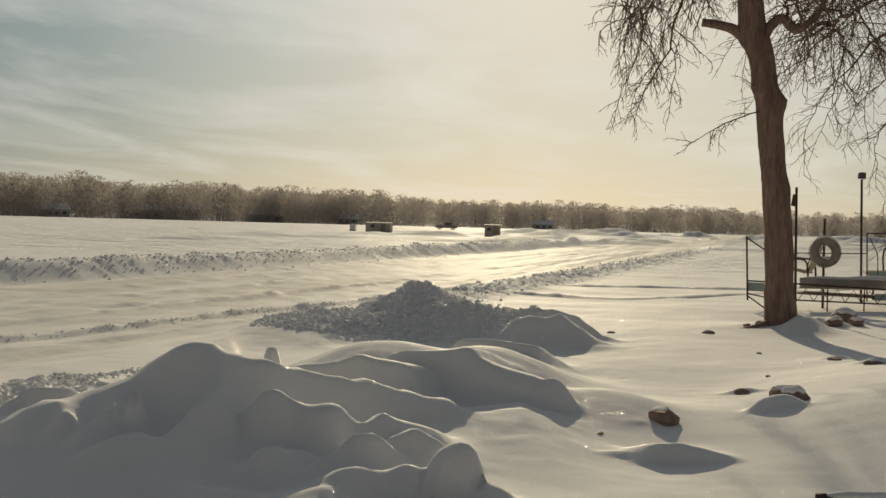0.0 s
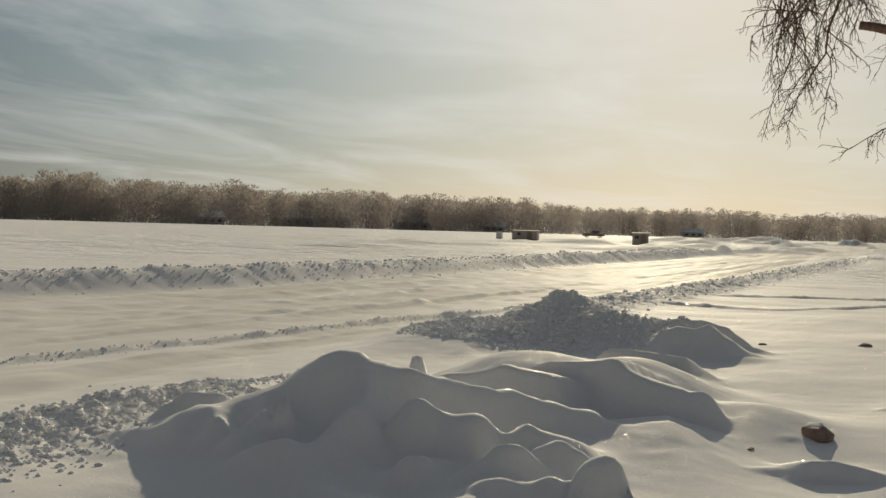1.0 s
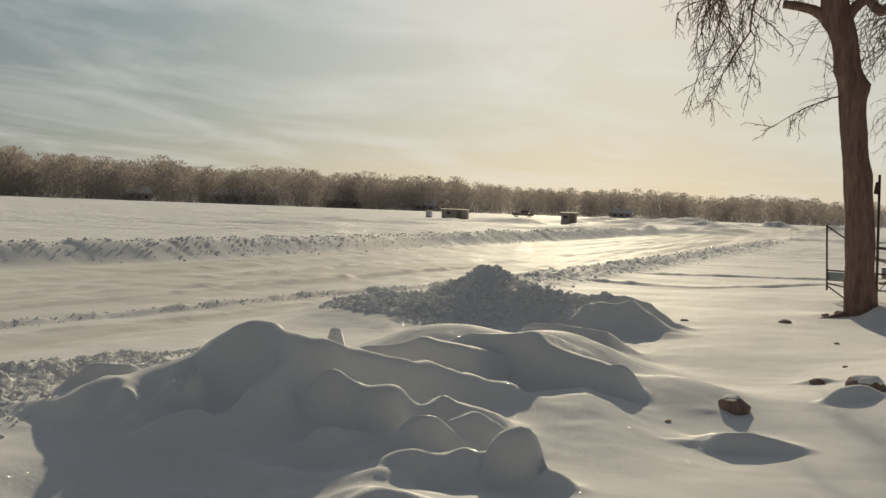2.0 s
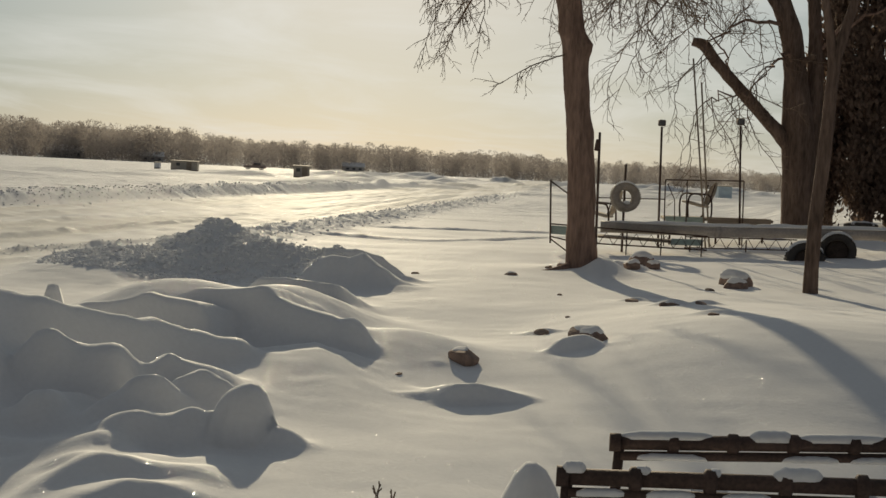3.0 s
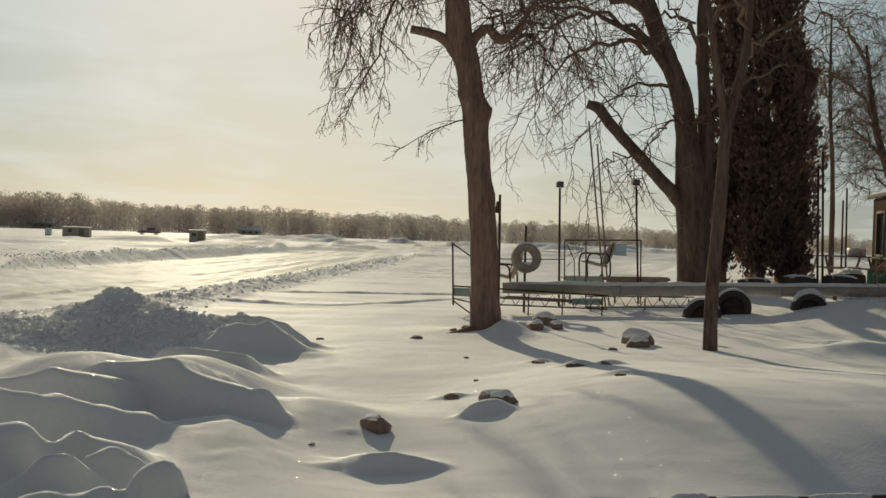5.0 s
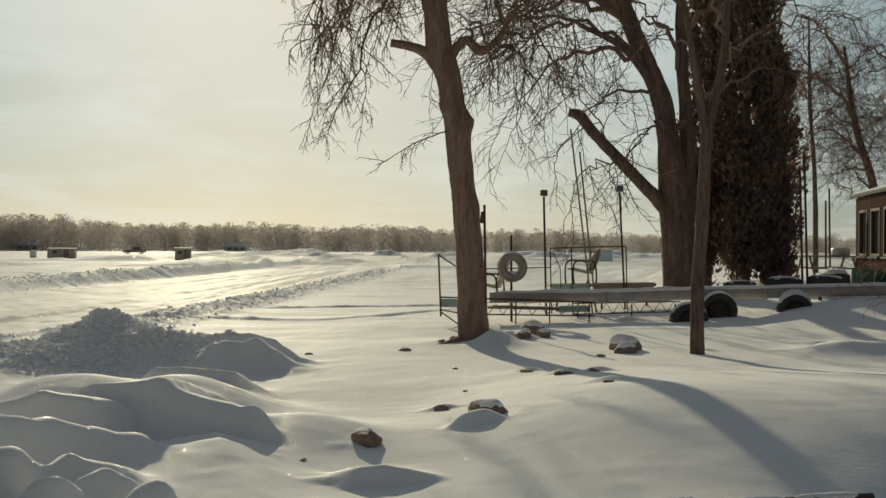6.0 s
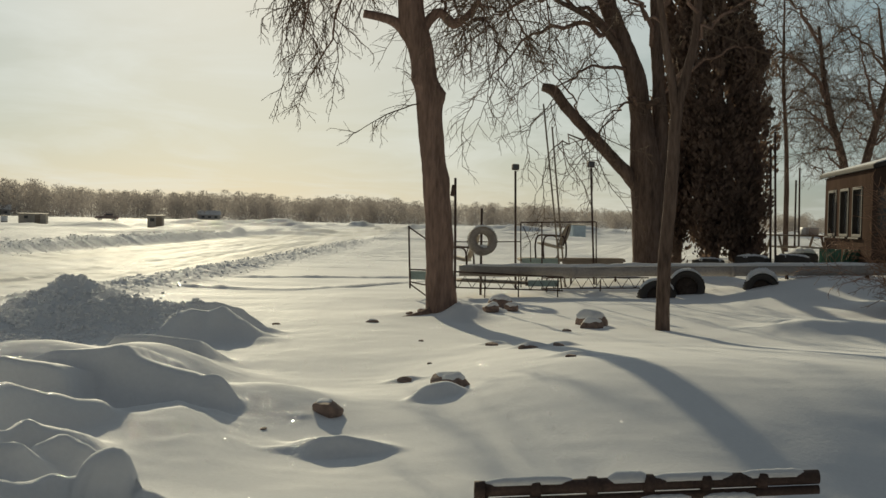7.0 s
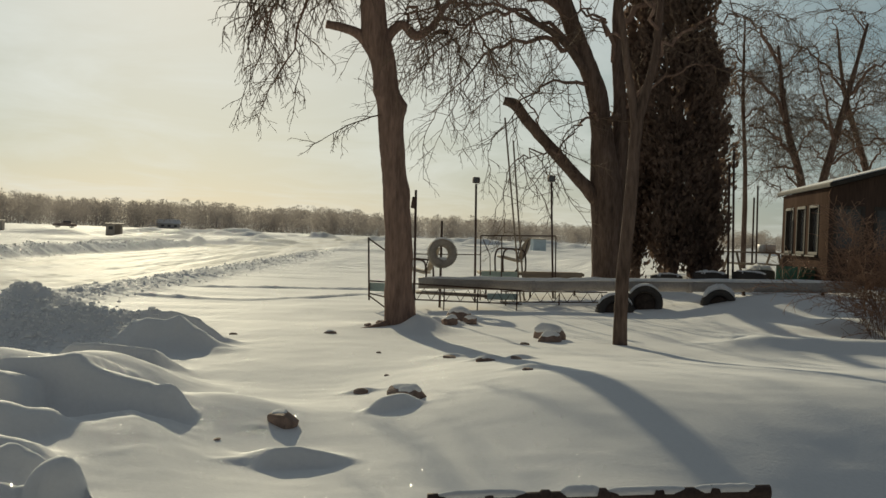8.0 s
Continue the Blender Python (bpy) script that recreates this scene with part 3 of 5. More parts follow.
def build_ground():
    xs = graded((-8.0, 2.5, 9.5), (0.045, 0.085), 1.024, (-1900, 1900))
    ys = graded((4.4, 19.0, 40.0, 80.0, 320.0), (0.046, 0.12, 0.45, 1.5), 1.035, (-60, 2200))
    gx, gy = np.meshgrid(xs, ys)
    gz = height(gx, gy)
    nx, ny = len(xs), len(ys)
    me = bpy.data.meshes.new("ground")
    me.vertices.add(nx * ny)
    me.vertices.foreach_set("co", np.stack([gx, gy, gz], -1).ravel().astype(np.float32))
    i = np.arange(nx * ny).reshape(ny, nx)
    quads = np.stack([i[:-1, :-1], i[:-1, 1:], i[1:, 1:], i[1:, :-1]], -1).reshape(-1, 4)
    me.loops.add(quads.size)
    me.loops.foreach_set("vertex_index", quads.ravel())
    me.polygons.add(len(quads))
    me.polygons.foreach_set("loop_start", np.arange(0, quads.size, 4))
    me.polygons.foreach_set("use_smooth", np.ones(len(quads), bool))
    me.update(calc_edges=True)
    packed = ramp((gx - road_left(gy)) / 1.0) * ramp((road_right(gy) - gx) / 1.2) * np.clip(0.55 + 0.7 * fbm(gx * 0.8, gy * 0.08, 4, 70), 0, 1)
    me.attributes.new("packed", "FLOAT", "POINT").data.foreach_set("value", packed.ravel().astype(np.float32))
    inside = ramp((gx - road_left(gy)) / 1.0) * ramp((road_right(gy) - gx) / 1.2)
    crust = 1.0 * ramp((gy - 32) / 25) * (1 - inside) + 0.22 * inside * ramp((gy - 5) / 20) + 0.5 * (1 - inside) * ramp((road_left(gy) - gx) / 2) * ramp((60 - gy) / 20)
    me.attributes.new("crust", "FLOAT", "POINT").data.foreach_set("value", np.clip(crust, 0, 1).ravel().astype(np.float32))
    me.materials.append(SNOW)
    return tagged(new("ground", me), "wind-drifted white snow over shore and frozen lake", "snow", kind="structure")


ground = build_ground()


def floor_z(x, y):
    return float(height(np.array([x]), np.array([y]))[0])


# ---- far woods ----
def far_woods():
    gen = np.random.default_rng(4)
    sets = []
    # rows of trees: count, how far they reach back, share of full height, slivers a tree
    for count, back, low, high, slivers in ((2700, 130.0, 0.72, 1.06, 200), (150, 60.0, 1.0, 1.25, 200), (700, 14.0, 0.14, 0.36, 50)):
        az = gen.uniform(-46, 24, count)
        shore = shore_distance(az)
        r = shore + 5 + gen.random(count) ** 1.6 * back
        x, y = r * np.sin(np.radians(az)), r * np.cos(np.radians(az))
        z = 5.0 * ramp((r - shore - 4) / 160) - 0.4
        hill = np.interp(az, (-40, -30, -18, -8, 6, 16), (1.45, 1.42, 1.25, 1.2, 1.12, 1.05))
        stand = 1 + 0.09 * vnoise(az * 0.7, az * 0.0, 6) + 0.05 * vnoise(az * 3.0, az * 0.0, 7)
        tall = 8.8 * hill * stand * gen.uniform(low, high, count)
        wide = tall * gen.uniform(0.3, 0.46, count)
        shape = (count, slivers)
        h = 0.02 + 0.98 * gen.random(shape) ** 0.8
        dome = np.where(h > 0.55, np.sqrt(np.maximum(0.01, 1 - ((h - 0.55) / 0.46) ** 2)), 0.6 + 0.72 * h)
        a, q = gen.uniform(0, 6.283, shape), wide[:, None] * np.sqrt(gen.random(shape)) * dome
        c = np.stack([x[:, None] + q * np.cos(a), y[:, None] + q * np.sin(a), z[:, None] + tall[:, None] * h], -1)
        # slivers fan out and up from the stem, as twigs do
        way = np.stack([np.cos(a) * 0.7, np.sin(a) * 0.7, np.full(shape, 0.9)], -1) + gen.normal(0, 0.45, (*shape, 3))
        way /= np.linalg.norm(way, axis=-1, keepdims=True)
        side = np.cross(way, gen.normal(0, 1, (*shape, 3)))
        side /= np.linalg.norm(side, axis=-1, keepdims=True) + 1e-6
        size = (tall[:, None] * gen.uniform(0.018, 0.055, shape))[..., None]
        sets.append(np.stack([c - way * size - side * size * 0.34, c - way * size + side * size * 0.34, c + way * size], -2).reshape(-1, 3))
        foot = np.stack([x, y, z], -1)
        thick = (0.012 * tall)[:, None]
        sets.append(np.stack([foot - thick * (1, 0, 0), foot + thick * (1, 0, 0), foot + tall[:, None] * np.array((0, 0, 0.85))], 1).reshape(-1, 3))
    verts = np.concatenate(sets)
    faces = np.arange(len(verts)).reshape(-1, 3)
    me = bpy.data.meshes.new("woods")
    me.vertices.add(len(verts))
    me.vertices.foreach_set("co", verts.ravel().astype(np.float32))
    me.loops.add(len(verts))
    me.loops.foreach_set("vertex_index", faces.ravel())
    me.polygons.add(len(faces))
    me.polygons.foreach_set("loop_start", np.arange(0, len(verts), 3))
    me.update(calc_edges=True)
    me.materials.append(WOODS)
    return tagged(new("far_woods", me), "bare brown winter woods along the far shore, paled for haze", "woods", kind="stuff")


far_woods()


# ---- trees ----
def curve(points, n):
    """A smooth path through points (Catmull-Rom), n steps a span."""
    p = [Vector(q) for q in points]
    p = [p[0] * 2 - p[1]] + p + [p[-1] * 2 - p[-2]]
    out = []
    for i in range(1, len(p) - 2):
        for k in range(n):
            t = k / n
            out.append(0.5 * (2 * p[i] + (p[i + 1] - p[i - 1]) * t + (2 * p[i - 1] - 5 * p[i] + 4 * p[i + 1] - p[i + 2]) * t * t
                              + (3 * p[i] - p[i - 1] - 3 * p[i + 1] + p[i + 2]) * t ** 3))
    out.append(p[-2])
    return out


def stem(points, radii, sides=26, steps=10, bark=0.018, knots=(), flat_end=True):
    """A barky trunk or limb: radii along it, furrowed, with knots (position, reach, height)."""
    path = curve(points, steps)
    rr = np.interp(np.linspace(0, len(points) - 1, len(path)), range(len(points)), radii)
    bm = bmesh.new()
    tube(bm, path, [float(r) for r in rr], sides, flat_end)
    bm.normal_update()
    for v in bm.verts:
        f = noise.fractal(Vector((v.co.x * 9, v.co.y * 9, v.co.z * 2.2)), 1.0, 2.0, 4)
        g = noise.noise(Vector((v.co.x * 2, v.co.y * 2, v.co.z * 1.3)))
        push = bark * f + bark * 0.9 * g
        for at, reach, tall in knots:
            d = (v.co - Vector(at)).length
            push += tall * math.exp(-(d / reach) ** 2)
        v.co += v.normal * push
    return bm


def strand(V, F, pts, r0, r1, sides=3):
    n0, m = len(V), len(pts)
    for i, p in enumerate(pts):
        d = (pts[min(i + 1, m - 1)] - pts[max(i - 1, 0)]).normalized()
        a = d.cross(Vector((0.31, 0.17, 0.93)))
        a = a.normalized() if a.length > 1e-4 else Vector((1, 0, 0))
        b = d.cross(a)
        r = r0 + (r1 - r0) * i / (m - 1)
        for k in range(sides):
            t = 6.28319 * k / sides
            V.append(p + a * (math.cos(t) * r) + b * (math.sin(t) * r))
    for i in range(m - 1):
        for k in range(sides):
            q, k2 = n0 + i * sides, (k + 1) % sides
            F.append((q + k, q + k2, q + sides + k2, q + sides + k))


def spray(V, F, rng, start, way, length, r, level, droop, every=0.11, spread=0.8):
    """A branchlet that wanders, is drawn up or down, and forks into finer ones."""
    n = max(4, int(length / 0.14))
    pts, d = [Vector(start)], Vector(way).normalized()
    for i in range(n):
        d = (d + Vector((rng.gauss(0, 0.19), rng.gauss(0, 0.19), rng.gauss(0, 0.15) - droop * 0.16))).normalized()
        pts.append(pts[-1] + d * (length / n))
    strand(V, F, pts, r, max(0.0035, r * 0.4), 3 if r < 0.02 else 5)
    if level == 0:
        return pts
    count = int(length / every)
    for k in range(count):
        t = (k + rng.random()) / count * 0.9 + 0.1
        i = min(n - 1, int(t * n))
        p = pts[i].lerp(pts[i + 1], t * n - i)
        ahead = (pts[i + 1] - pts[i]).normalized()
        side = Vector((rng.gauss(0, 1), rng.gauss(0, 1), rng.gauss(0, 0.7)))
        side = (side - ahead * side.dot(ahead)).normalized()
        w = (ahead * rng.uniform(0.5, 1.0) + side * spread).normalized()
        spray(V, F, rng, p, w, length * rng.uniform(0.22, 0.5) * (1.1 - 0.5 * t), max(0.0042, r * 0.55), level - 1, droop, every, spread)
    return pts


def mesh_part(name, V, F, mat, parent, label="", kind=""):
    me = bpy.data.meshes.new(name)
    me.from_pydata([tuple(v) for v in V], [], F)
    me.polygons.foreach_set("use_smooth", np.ones(len(F), bool))
    me.materials.append(mat)
    ob = new(name, me)
    ob.parent = parent
    if label:
        ob["label"] = label
    if kind:
        ob["kind"] = kind
    return ob


def crown_on(tree, limbs, seed, droop, twig=0.008, length=(0.7, 1.6), gap=0.17, level=2, every=0.11):
    """Limbs (start, middle, end, root radius) as parts, and all that grows on them as one crown."""
    rng = random.Random(seed)
    V, F = [], []
    for a, b, c, r in limbs:
        a, b, c = Vector(a), Vector(b), Vector(c)
        n = 14
        pts = [a * (1 - t) ** 2 + b * 2 * t * (1 - t) + c * t * t for t in [k / n for k in range(n + 1)]]
        pts = [pts[0]] + [p + Vector((rng.gauss(0, 0.05), rng.gauss(0, 0.05), rng.gauss(0, 0.05))) for p in pts[1:]]
        LV, LF = [], []
        strand(LV, LF, pts, r, 0.012, 7)
        mesh_part("limb", LV, LF, BARK, tree)
        total = sum((q - p).length for p, q in zip(pts, pts[1:]))
        k = 0.25 * total
        while k < total:
            t = k / total
            i = min(n - 1, int(t * n))
            p = pts[i].lerp(pts[i + 1], t * n - i)
            ahead = (pts[i + 1] - pts[i]).normalized()
            side = Vector((rng.gauss(0, 1), rng.gauss(0, 1), rng.gauss(0, 0.6)))
            w = ahead * 0.5 + (side - ahead * side.dot(ahead)).normalized()
            spray(V, F, rng, p, w, rng.uniform(*length), twig, level, droop, every)
            k += gap * rng.uniform(0.6, 1.4)
        spray(V, F, rng, pts[-1], pts[-1] - pts[-2], rng.uniform(*length), twig, level, droop, every)
    return mesh_part("crown", V, F, TWIG, tree, "fine bare drooping twigs", "stuff")


def snow_cap(pts, width, tall, seed, parent, label="soft ridge of snow", lumps=0.35):
    """Snow lying along a path: a rounded, uneven ridge."""
    path = curve(pts, 12)
    rng = random.Random(seed)
    bm = bmesh.new()
    rings = []
    n = len(path) - 1
    for i, p in enumerate(path):
        d = path[min(i + 1, n)] - path[max(i - 1, 0)]
        side = Vector((-d.y, d.x, 0)).normalized()
        k = min(1.0, i / 5.0, (n - i) / 5.0) ** 0.5 if 0 < i < n else 0.05
        w = width * k * (1 + lumps * noise.noise(Vector((i * 0.45, seed, 0))))
        h = tall * k * (1 + 1.6 * lumps * noise.noise(Vector((i * 0.4, seed + 9, 3))))
        rings.append([bm.verts.new(p + side * (w * math.cos(a)) + Vector((0, 0, max(0.0, h * math.sin(a)) - (0.012 if math.sin(a) <= 1e-6 else 0)))) for a in [math.pi * j / 7 for j in range(8)]])
    for a, b in zip(rings, rings[1:]):
        for k in range(7):
            bm.faces.new((a[k], a[k + 1], b[k + 1], b[k]))
        bm.faces.new((a[7], a[0], b[0], b[7]))
    bm.faces.new(rings[0])
    bm.faces.new(rings[-1][::-1])
    ob = part("snow_cap", bm, SNOWFALL, parent, label)
    ob.matrix_parent_inverse = parent.matrix_basis.inverted()
    return ob


def local(points, base):
    return [tuple(Vector(p) - Vector(base)) for p in points]


def limbs_local(limbs, base):
    return [(*local(l[:3], base), l[3]) for l in limbs]


def maple_tree():
    base = (0.5, 20.2, floor_z(0.5, 20.2))
    t = thing("maple_tree", base, "rough-barked bare tree with a cut stub, rooted in snowy shore", "tree")
    part("trunk", stem(local([(0.54, 20.2, -0.1), (0.51, 20.2, 0.12), (0.47, 20.2, 0.8), (0.42, 20.2, 1.78), (0.31, 20.2, 2.7), (0.21, 20.2, 3.6),
                              (0.05, 20.2, 4.5), (-0.1, 20.2, 5.1), (-0.2, 20.15, 6.6), (-0.1, 20.2, 8.2)], base),
                       [0.37, 0.275, 0.23, 0.215, 0.20, 0.205, 0.2, 0.215, 0.16, 0.08],
                       knots=[(Vector((0.46, 20.1, 3.72)) - Vector(base), 0.15, 0.15), (Vector((0.02, 20.1, 3.95)) - Vector(base), 0.12, 0.06),
                              (Vector((0.62, 20.1, 2.35)) - Vector(base), 0.1, 0.05), (Vector((-0.25, 20.2, 4.75)) - Vector(base), 0.2, 0.06)]), BARK, t)
    part("limb", stem(local([(-0.1, 20.2, 4.65), (-0.32, 20.15, 4.84), (-0.58, 20.1, 4.93), (-0.86, 20.05, 4.97)], base), [0.12, 0.09, 0.075, 0.07], 12, 5, 0.008), BARK, t, "sawn-off limb stub")
    part("limb", stem(local([(0.06, 20.2, 4.7), (0.2, 20.2, 4.93), (0.38, 20.2, 5.04), (0.6, 20.2, 4.87), (0.85, 20.15, 5.05), (1.2, 20.1, 5.6)], base), [0.1, 0.085, 0.075, 0.085, 0.05, 0.03], 12, 5, 0.008), BARK, t)
    part("root", stem(local([(0.36, 20.1, 0.2), (0.12, 19.95, 0.13), (-0.14, 19.8, 0.1)], base), [0.1, 0.065, 0.03], 10, 5, 0.01), BARK, t)
    limbs = [((-0.15, 20.2, 5.6), (-1.2, 19.9, 7.6), (-1.9, 19.6, 4.75), 0.07), ((-0.2, 20.2, 6.4), (-1.4, 20.2, 8.2), (-2.15, 20.4, 5.1), 0.07),
             ((-0.15, 20.2, 5.3), (-0.9, 20.4, 7.0), (-1.55, 20.8, 4.35), 0.06), ((-0.2, 20.2, 6.0), (-1.0, 19.2, 7.2), (-1.7, 18.7, 4.5), 0.06),
             ((-0.2, 20.2, 6.8), (-1.0, 20.4, 8.4), (-2.2, 20.2, 5.4), 0.05), ((-0.1, 20.2, 7.0), (-0.6, 19.4, 8.0), (-0.95, 18.6, 5.2), 0.05),
             ((-0.1, 20.2, 5.5), (0.8, 20.0, 7.2), (1.6, 19.8, 4.7), 0.06), ((-0.1, 20.2, 5.9), (0.6, 20.3, 7.0), (1.2, 20.5, 4.8), 0.05), ((0.85, 20.15, 5.05), (1.3, 20.0, 5.4), (1.9, 19.9, 4.4), 0.025), ((-0.15, 20.2, 6.2), (0.9, 20.6, 7.6), (2.2, 21.0, 5.1), 0.06),
             ((0.6, 20.2, 4.88), (1.0, 19.9, 5.3), (1.4, 19.6, 4.3), 0.03), ((0.38, 20.2, 5.0), (0.45, 19.9, 5.7), (0.75, 19.5, 4.6), 0.03),
             ((-0.1, 20.2, 7.2), (0.7, 19.3, 8.2), (1.3, 18.6, 5.7), 0.05), ((-0.15, 20.2, 5.8), (0.5, 19.2, 7.0), (0.9, 18.6, 4.9), 0.05), ((0.0, 20.2, 7.8), (-1.0, 19.0, 9.4), (-2.0, 18.2, 7.2), 0.05), ((0.0, 20.2, 7.6), (0.9, 20.4, 9.0), (2.6, 20.4, 6.6), 0.05)]
    crown_on(t, limbs_local([l for l in limbs if l[2][0] < 0], base), 11, 1.15, 0.012, (0.6, 1.35), 0.125, 2, 0.11)
    crown_on(t, limbs_local([l for l in limbs if l[2][0] >= 0], base), 12, 0.7, 0.012, (0.7, 1.5), 0.22, 2, 0.14)
    V, F = [], []
    rng = random.Random(5)
    spray(V, F, rng, Vector((0.06, 20.05, 3.55)) - Vector(base), (-1, -0.3, -0.4), 1.3, 0.014, 2, 0.3, 0.12, 0.6)
    spray(V, F, rng, Vector((0.05, 20.05, 3.9)) - Vector(base), (-0.9, 0.2, 0.6), 0.5, 0.008, 1, 0.1)
    mesh_part("twig", V, F, TWIG, t)
    return t


maple_tree()


def young_tree():
    base = (3.72, 18.14, floor_z(3.72, 18.14))
    t = thing("young_tree", base, "slim forked bare young tree standing in snow", "tree")
    part("trunk", stem(local([(3.72, 18.14, -0.2), (3.72, 18.14, 0.15), (3.72, 18.14, 1.05), (3.77, 18.14, 1.9), (3.80, 18.14, 2.5), (3.84, 18.14, 3.35), (3.95, 18.14, 3.85), (4.07, 18.14, 4.4), (4.12, 18.14, 5.2), (4.16, 18.14, 6.8)], base),
                       [0.125, 0.108, 0.098, 0.094, 0.09, 0.088, 0.066, 0.06, 0.05, 0.025], 18, 8, 0.008, [(Vector((3.8, 18.05, 2.6)) - Vector(base), 0.1, 0.02)]), DARKBARK, t)
    part("limb", stem(local([(3.83, 18.14, 3.2), (3.76, 18.12, 3.75), (3.66, 18.1, 4.2), (3.58, 18.05, 4.65), (3.46, 18.0, 5.25), (3.3, 17.9, 6.0)], base), [0.07, 0.062, 0.055, 0.05, 0.042, 0.025], 12, 6, 0.006), DARKBARK, t)
    limbs = [((4.07, 18.1, 4.4), (4.5, 18.0, 4.9), (5.2, 17.7, 5.0), 0.03), ((4.1, 18.1, 4.8), (3.9, 17.8, 5.5), (3.8, 17.4, 6.2), 0.03), ((3.6, 18.05, 4.55), (3.1, 18.0, 5.0), (2.6, 17.8, 5.4), 0.025),
             ((4.12, 18.1, 5.2), (4.7, 18.3, 6.0), (5.5, 18.4, 6.3), 0.03), ((3.46, 18.0, 5.2), (3.6, 17.8, 5.8), (3.9, 17.7, 6.6), 0.025)]
    crown_on(t, limbs_local(limbs, base), 21, 0.05, 0.006, (0.5, 1.0), 0.3, 2, 0.16)
    return t


young_tree()


BACK = 1.136


def rear_z(x, y):
    """Floor under a place of the rear set, before that set is moved out."""
    return 1.65 - (1.65 - floor_z(x * BACK, y * BACK)) / BACK


def big_tree():
    base = (5.36, 28.0, rear_z(5.36, 28.0))
    t = thing("big_tree", base, "large bare many-stemmed tree with a sawn leaning limb", "tree")
    part("trunk", stem(local([(5.36, 28, 0.2), (5.36, 28, 0.9), (5.26, 28, 2.2), (5.2, 28, 2.96), (5.04, 28, 4.23), (4.88, 28, 5.1), (4.47, 28, 6.1), (4.17, 28, 6.8), (3.6, 28, 8.6)], base),
                       [0.5, 0.40, 0.36, 0.36, 0.24, 0.23, 0.2, 0.19, 0.1], 26, 8, 0.02), DARKBARK, t)
    part("trunk", stem(local([(5.4, 28, 2.2), (5.52, 28.1, 3.3), (5.5, 28.2, 4.6), (5.42, 28.2, 5.6), (5.36, 28.2, 7.0), (5.5, 28.2, 9.5)], base), [0.25, 0.19, 0.16, 0.14, 0.12, 0.05], 18, 7, 0.015), DARKBARK, t)
    part("limb", stem(local([(5.1, 27.95, 2.5), (4.78, 27.9, 2.83), (4.3, 27.8, 3.28), (3.76, 27.6, 3.8), (3.28, 27.5, 4.28), (3.0, 27.4, 4.6), (2.75, 27.4, 4.68)], base), [0.2, 0.155, 0.14, 0.125, 0.12, 0.12, 0.09], 16, 5, 0.012), DARKBARK, t, "sawn-off leaning limb")
    snow_cap(local([(4.65, 27.88, 3.06), (4.3, 27.8, 3.4), (3.9, 27.66, 3.78)], base), 0.08, 0.035, 301, t, "snow lying along the limb").matrix_parent_inverse = Matrix()
    snow_cap(local([(3.63, 27.6, 4.03), (3.28, 27.5, 4.38)], base), 0.07, 0.03, 302, t, "snow lying along the limb").matrix_parent_inverse = Matrix()
    part("limb", stem(local([(4.9, 28, 5.0), (4.5, 27.8, 5.6), (3.9, 27.6, 6.2), (3.0, 27.4, 6.6)], base), [0.11, 0.1, 0.08, 0.05], 12, 5, 0.01), DARKBARK, t)
    part("limb", stem(local([(5.05, 28, 4.2), (5.2, 27.8, 4.4), (5.4, 27.6, 4.5)], base), [0.1, 0.07, 0.06], 10, 5, 0.01), DARKBARK, t)
    limbs = [((4.3, 28, 6.5), (3.0, 27.8, 8.0), (1.2, 27.6, 6.3), 0.09), ((4.7, 28, 5.6), (3.2, 27.6, 6.9), (1.6, 27.2, 4.9), 0.08), ((3.0, 27.4, 6.6), (1.9, 27, 6.8), (0.9, 26.6, 5.2), 0.05),
             ((4.9, 28, 5.1), (4.0, 27.4, 5.6), (2.8, 27.0, 4.3), 0.05), ((4.3, 27.8, 3.35), (3.7, 27.3, 3.9), (2.9, 26.9, 3.2), 0.03), ((5.0, 27.9, 4.4), (4.5, 27.3, 4.7), (3.9, 27.0, 3.4), 0.04),
             ((5.42, 28.2, 5.6), (4.8, 27.6, 7.4), (3.9, 27.2, 6.4), 0.06), ((5.4, 28.2, 6.6), (6.6, 27.8, 8.0), (8.0, 27.4, 6.8), 0.07), ((5.5, 28.2, 4.6), (6.3, 27.6, 5.8), (7.4, 27.0, 5.6), 0.05),
             ((5.4, 28.2, 7.0), (5.9, 27.4, 8.4), (6.6, 26.8, 7.2), 0.05), ((4.2, 28, 6.8), (3.6, 28.6, 8.2), (2.2, 29.2, 7.2), 0.06), ((3.76, 27.6, 3.85), (3.5, 27.3, 4.7), (2.6, 27.0, 5.2), 0.025)]
    high = [((4.2, 28, 6.8), (2.4, 27.8, 8.6), (-0.4, 27.4, 6.9), 0.07), ((3.9, 28, 7.8), (2.0, 28.2, 9.6), (-0.8, 28, 7.8), 0.07), ((4.2, 28, 6.9), (2.6, 28.6, 8.2), (0.6, 28.8, 6.4), 0.06),
            ((3.6, 28, 8.4), (2.4, 27.4, 10.0), (0.4, 26.8, 8.4), 0.06), ((3.8, 28, 8.0), (3.4, 27.2, 9.4), (2.2, 26.6, 7.2), 0.06), ((4.6, 28, 5.8), (2.6, 27.2, 7.6), (0.0, 26.8, 6.1), 0.06),
            ((5.5, 28.2, 9.0), (4.4, 27.6, 10.6), (2.6, 27.2, 9.4), 0.06), ((5.4, 28.2, 8.0), (6.8, 27.6, 9.8), (8.6, 27.2, 8.6), 0.06)]
    crown_on(t, limbs_local(high, base), 32, 0.3, 0.014, (1.1, 2.2), 0.34, 2, 0.2)
    upper = []
    rng = random.Random(77)
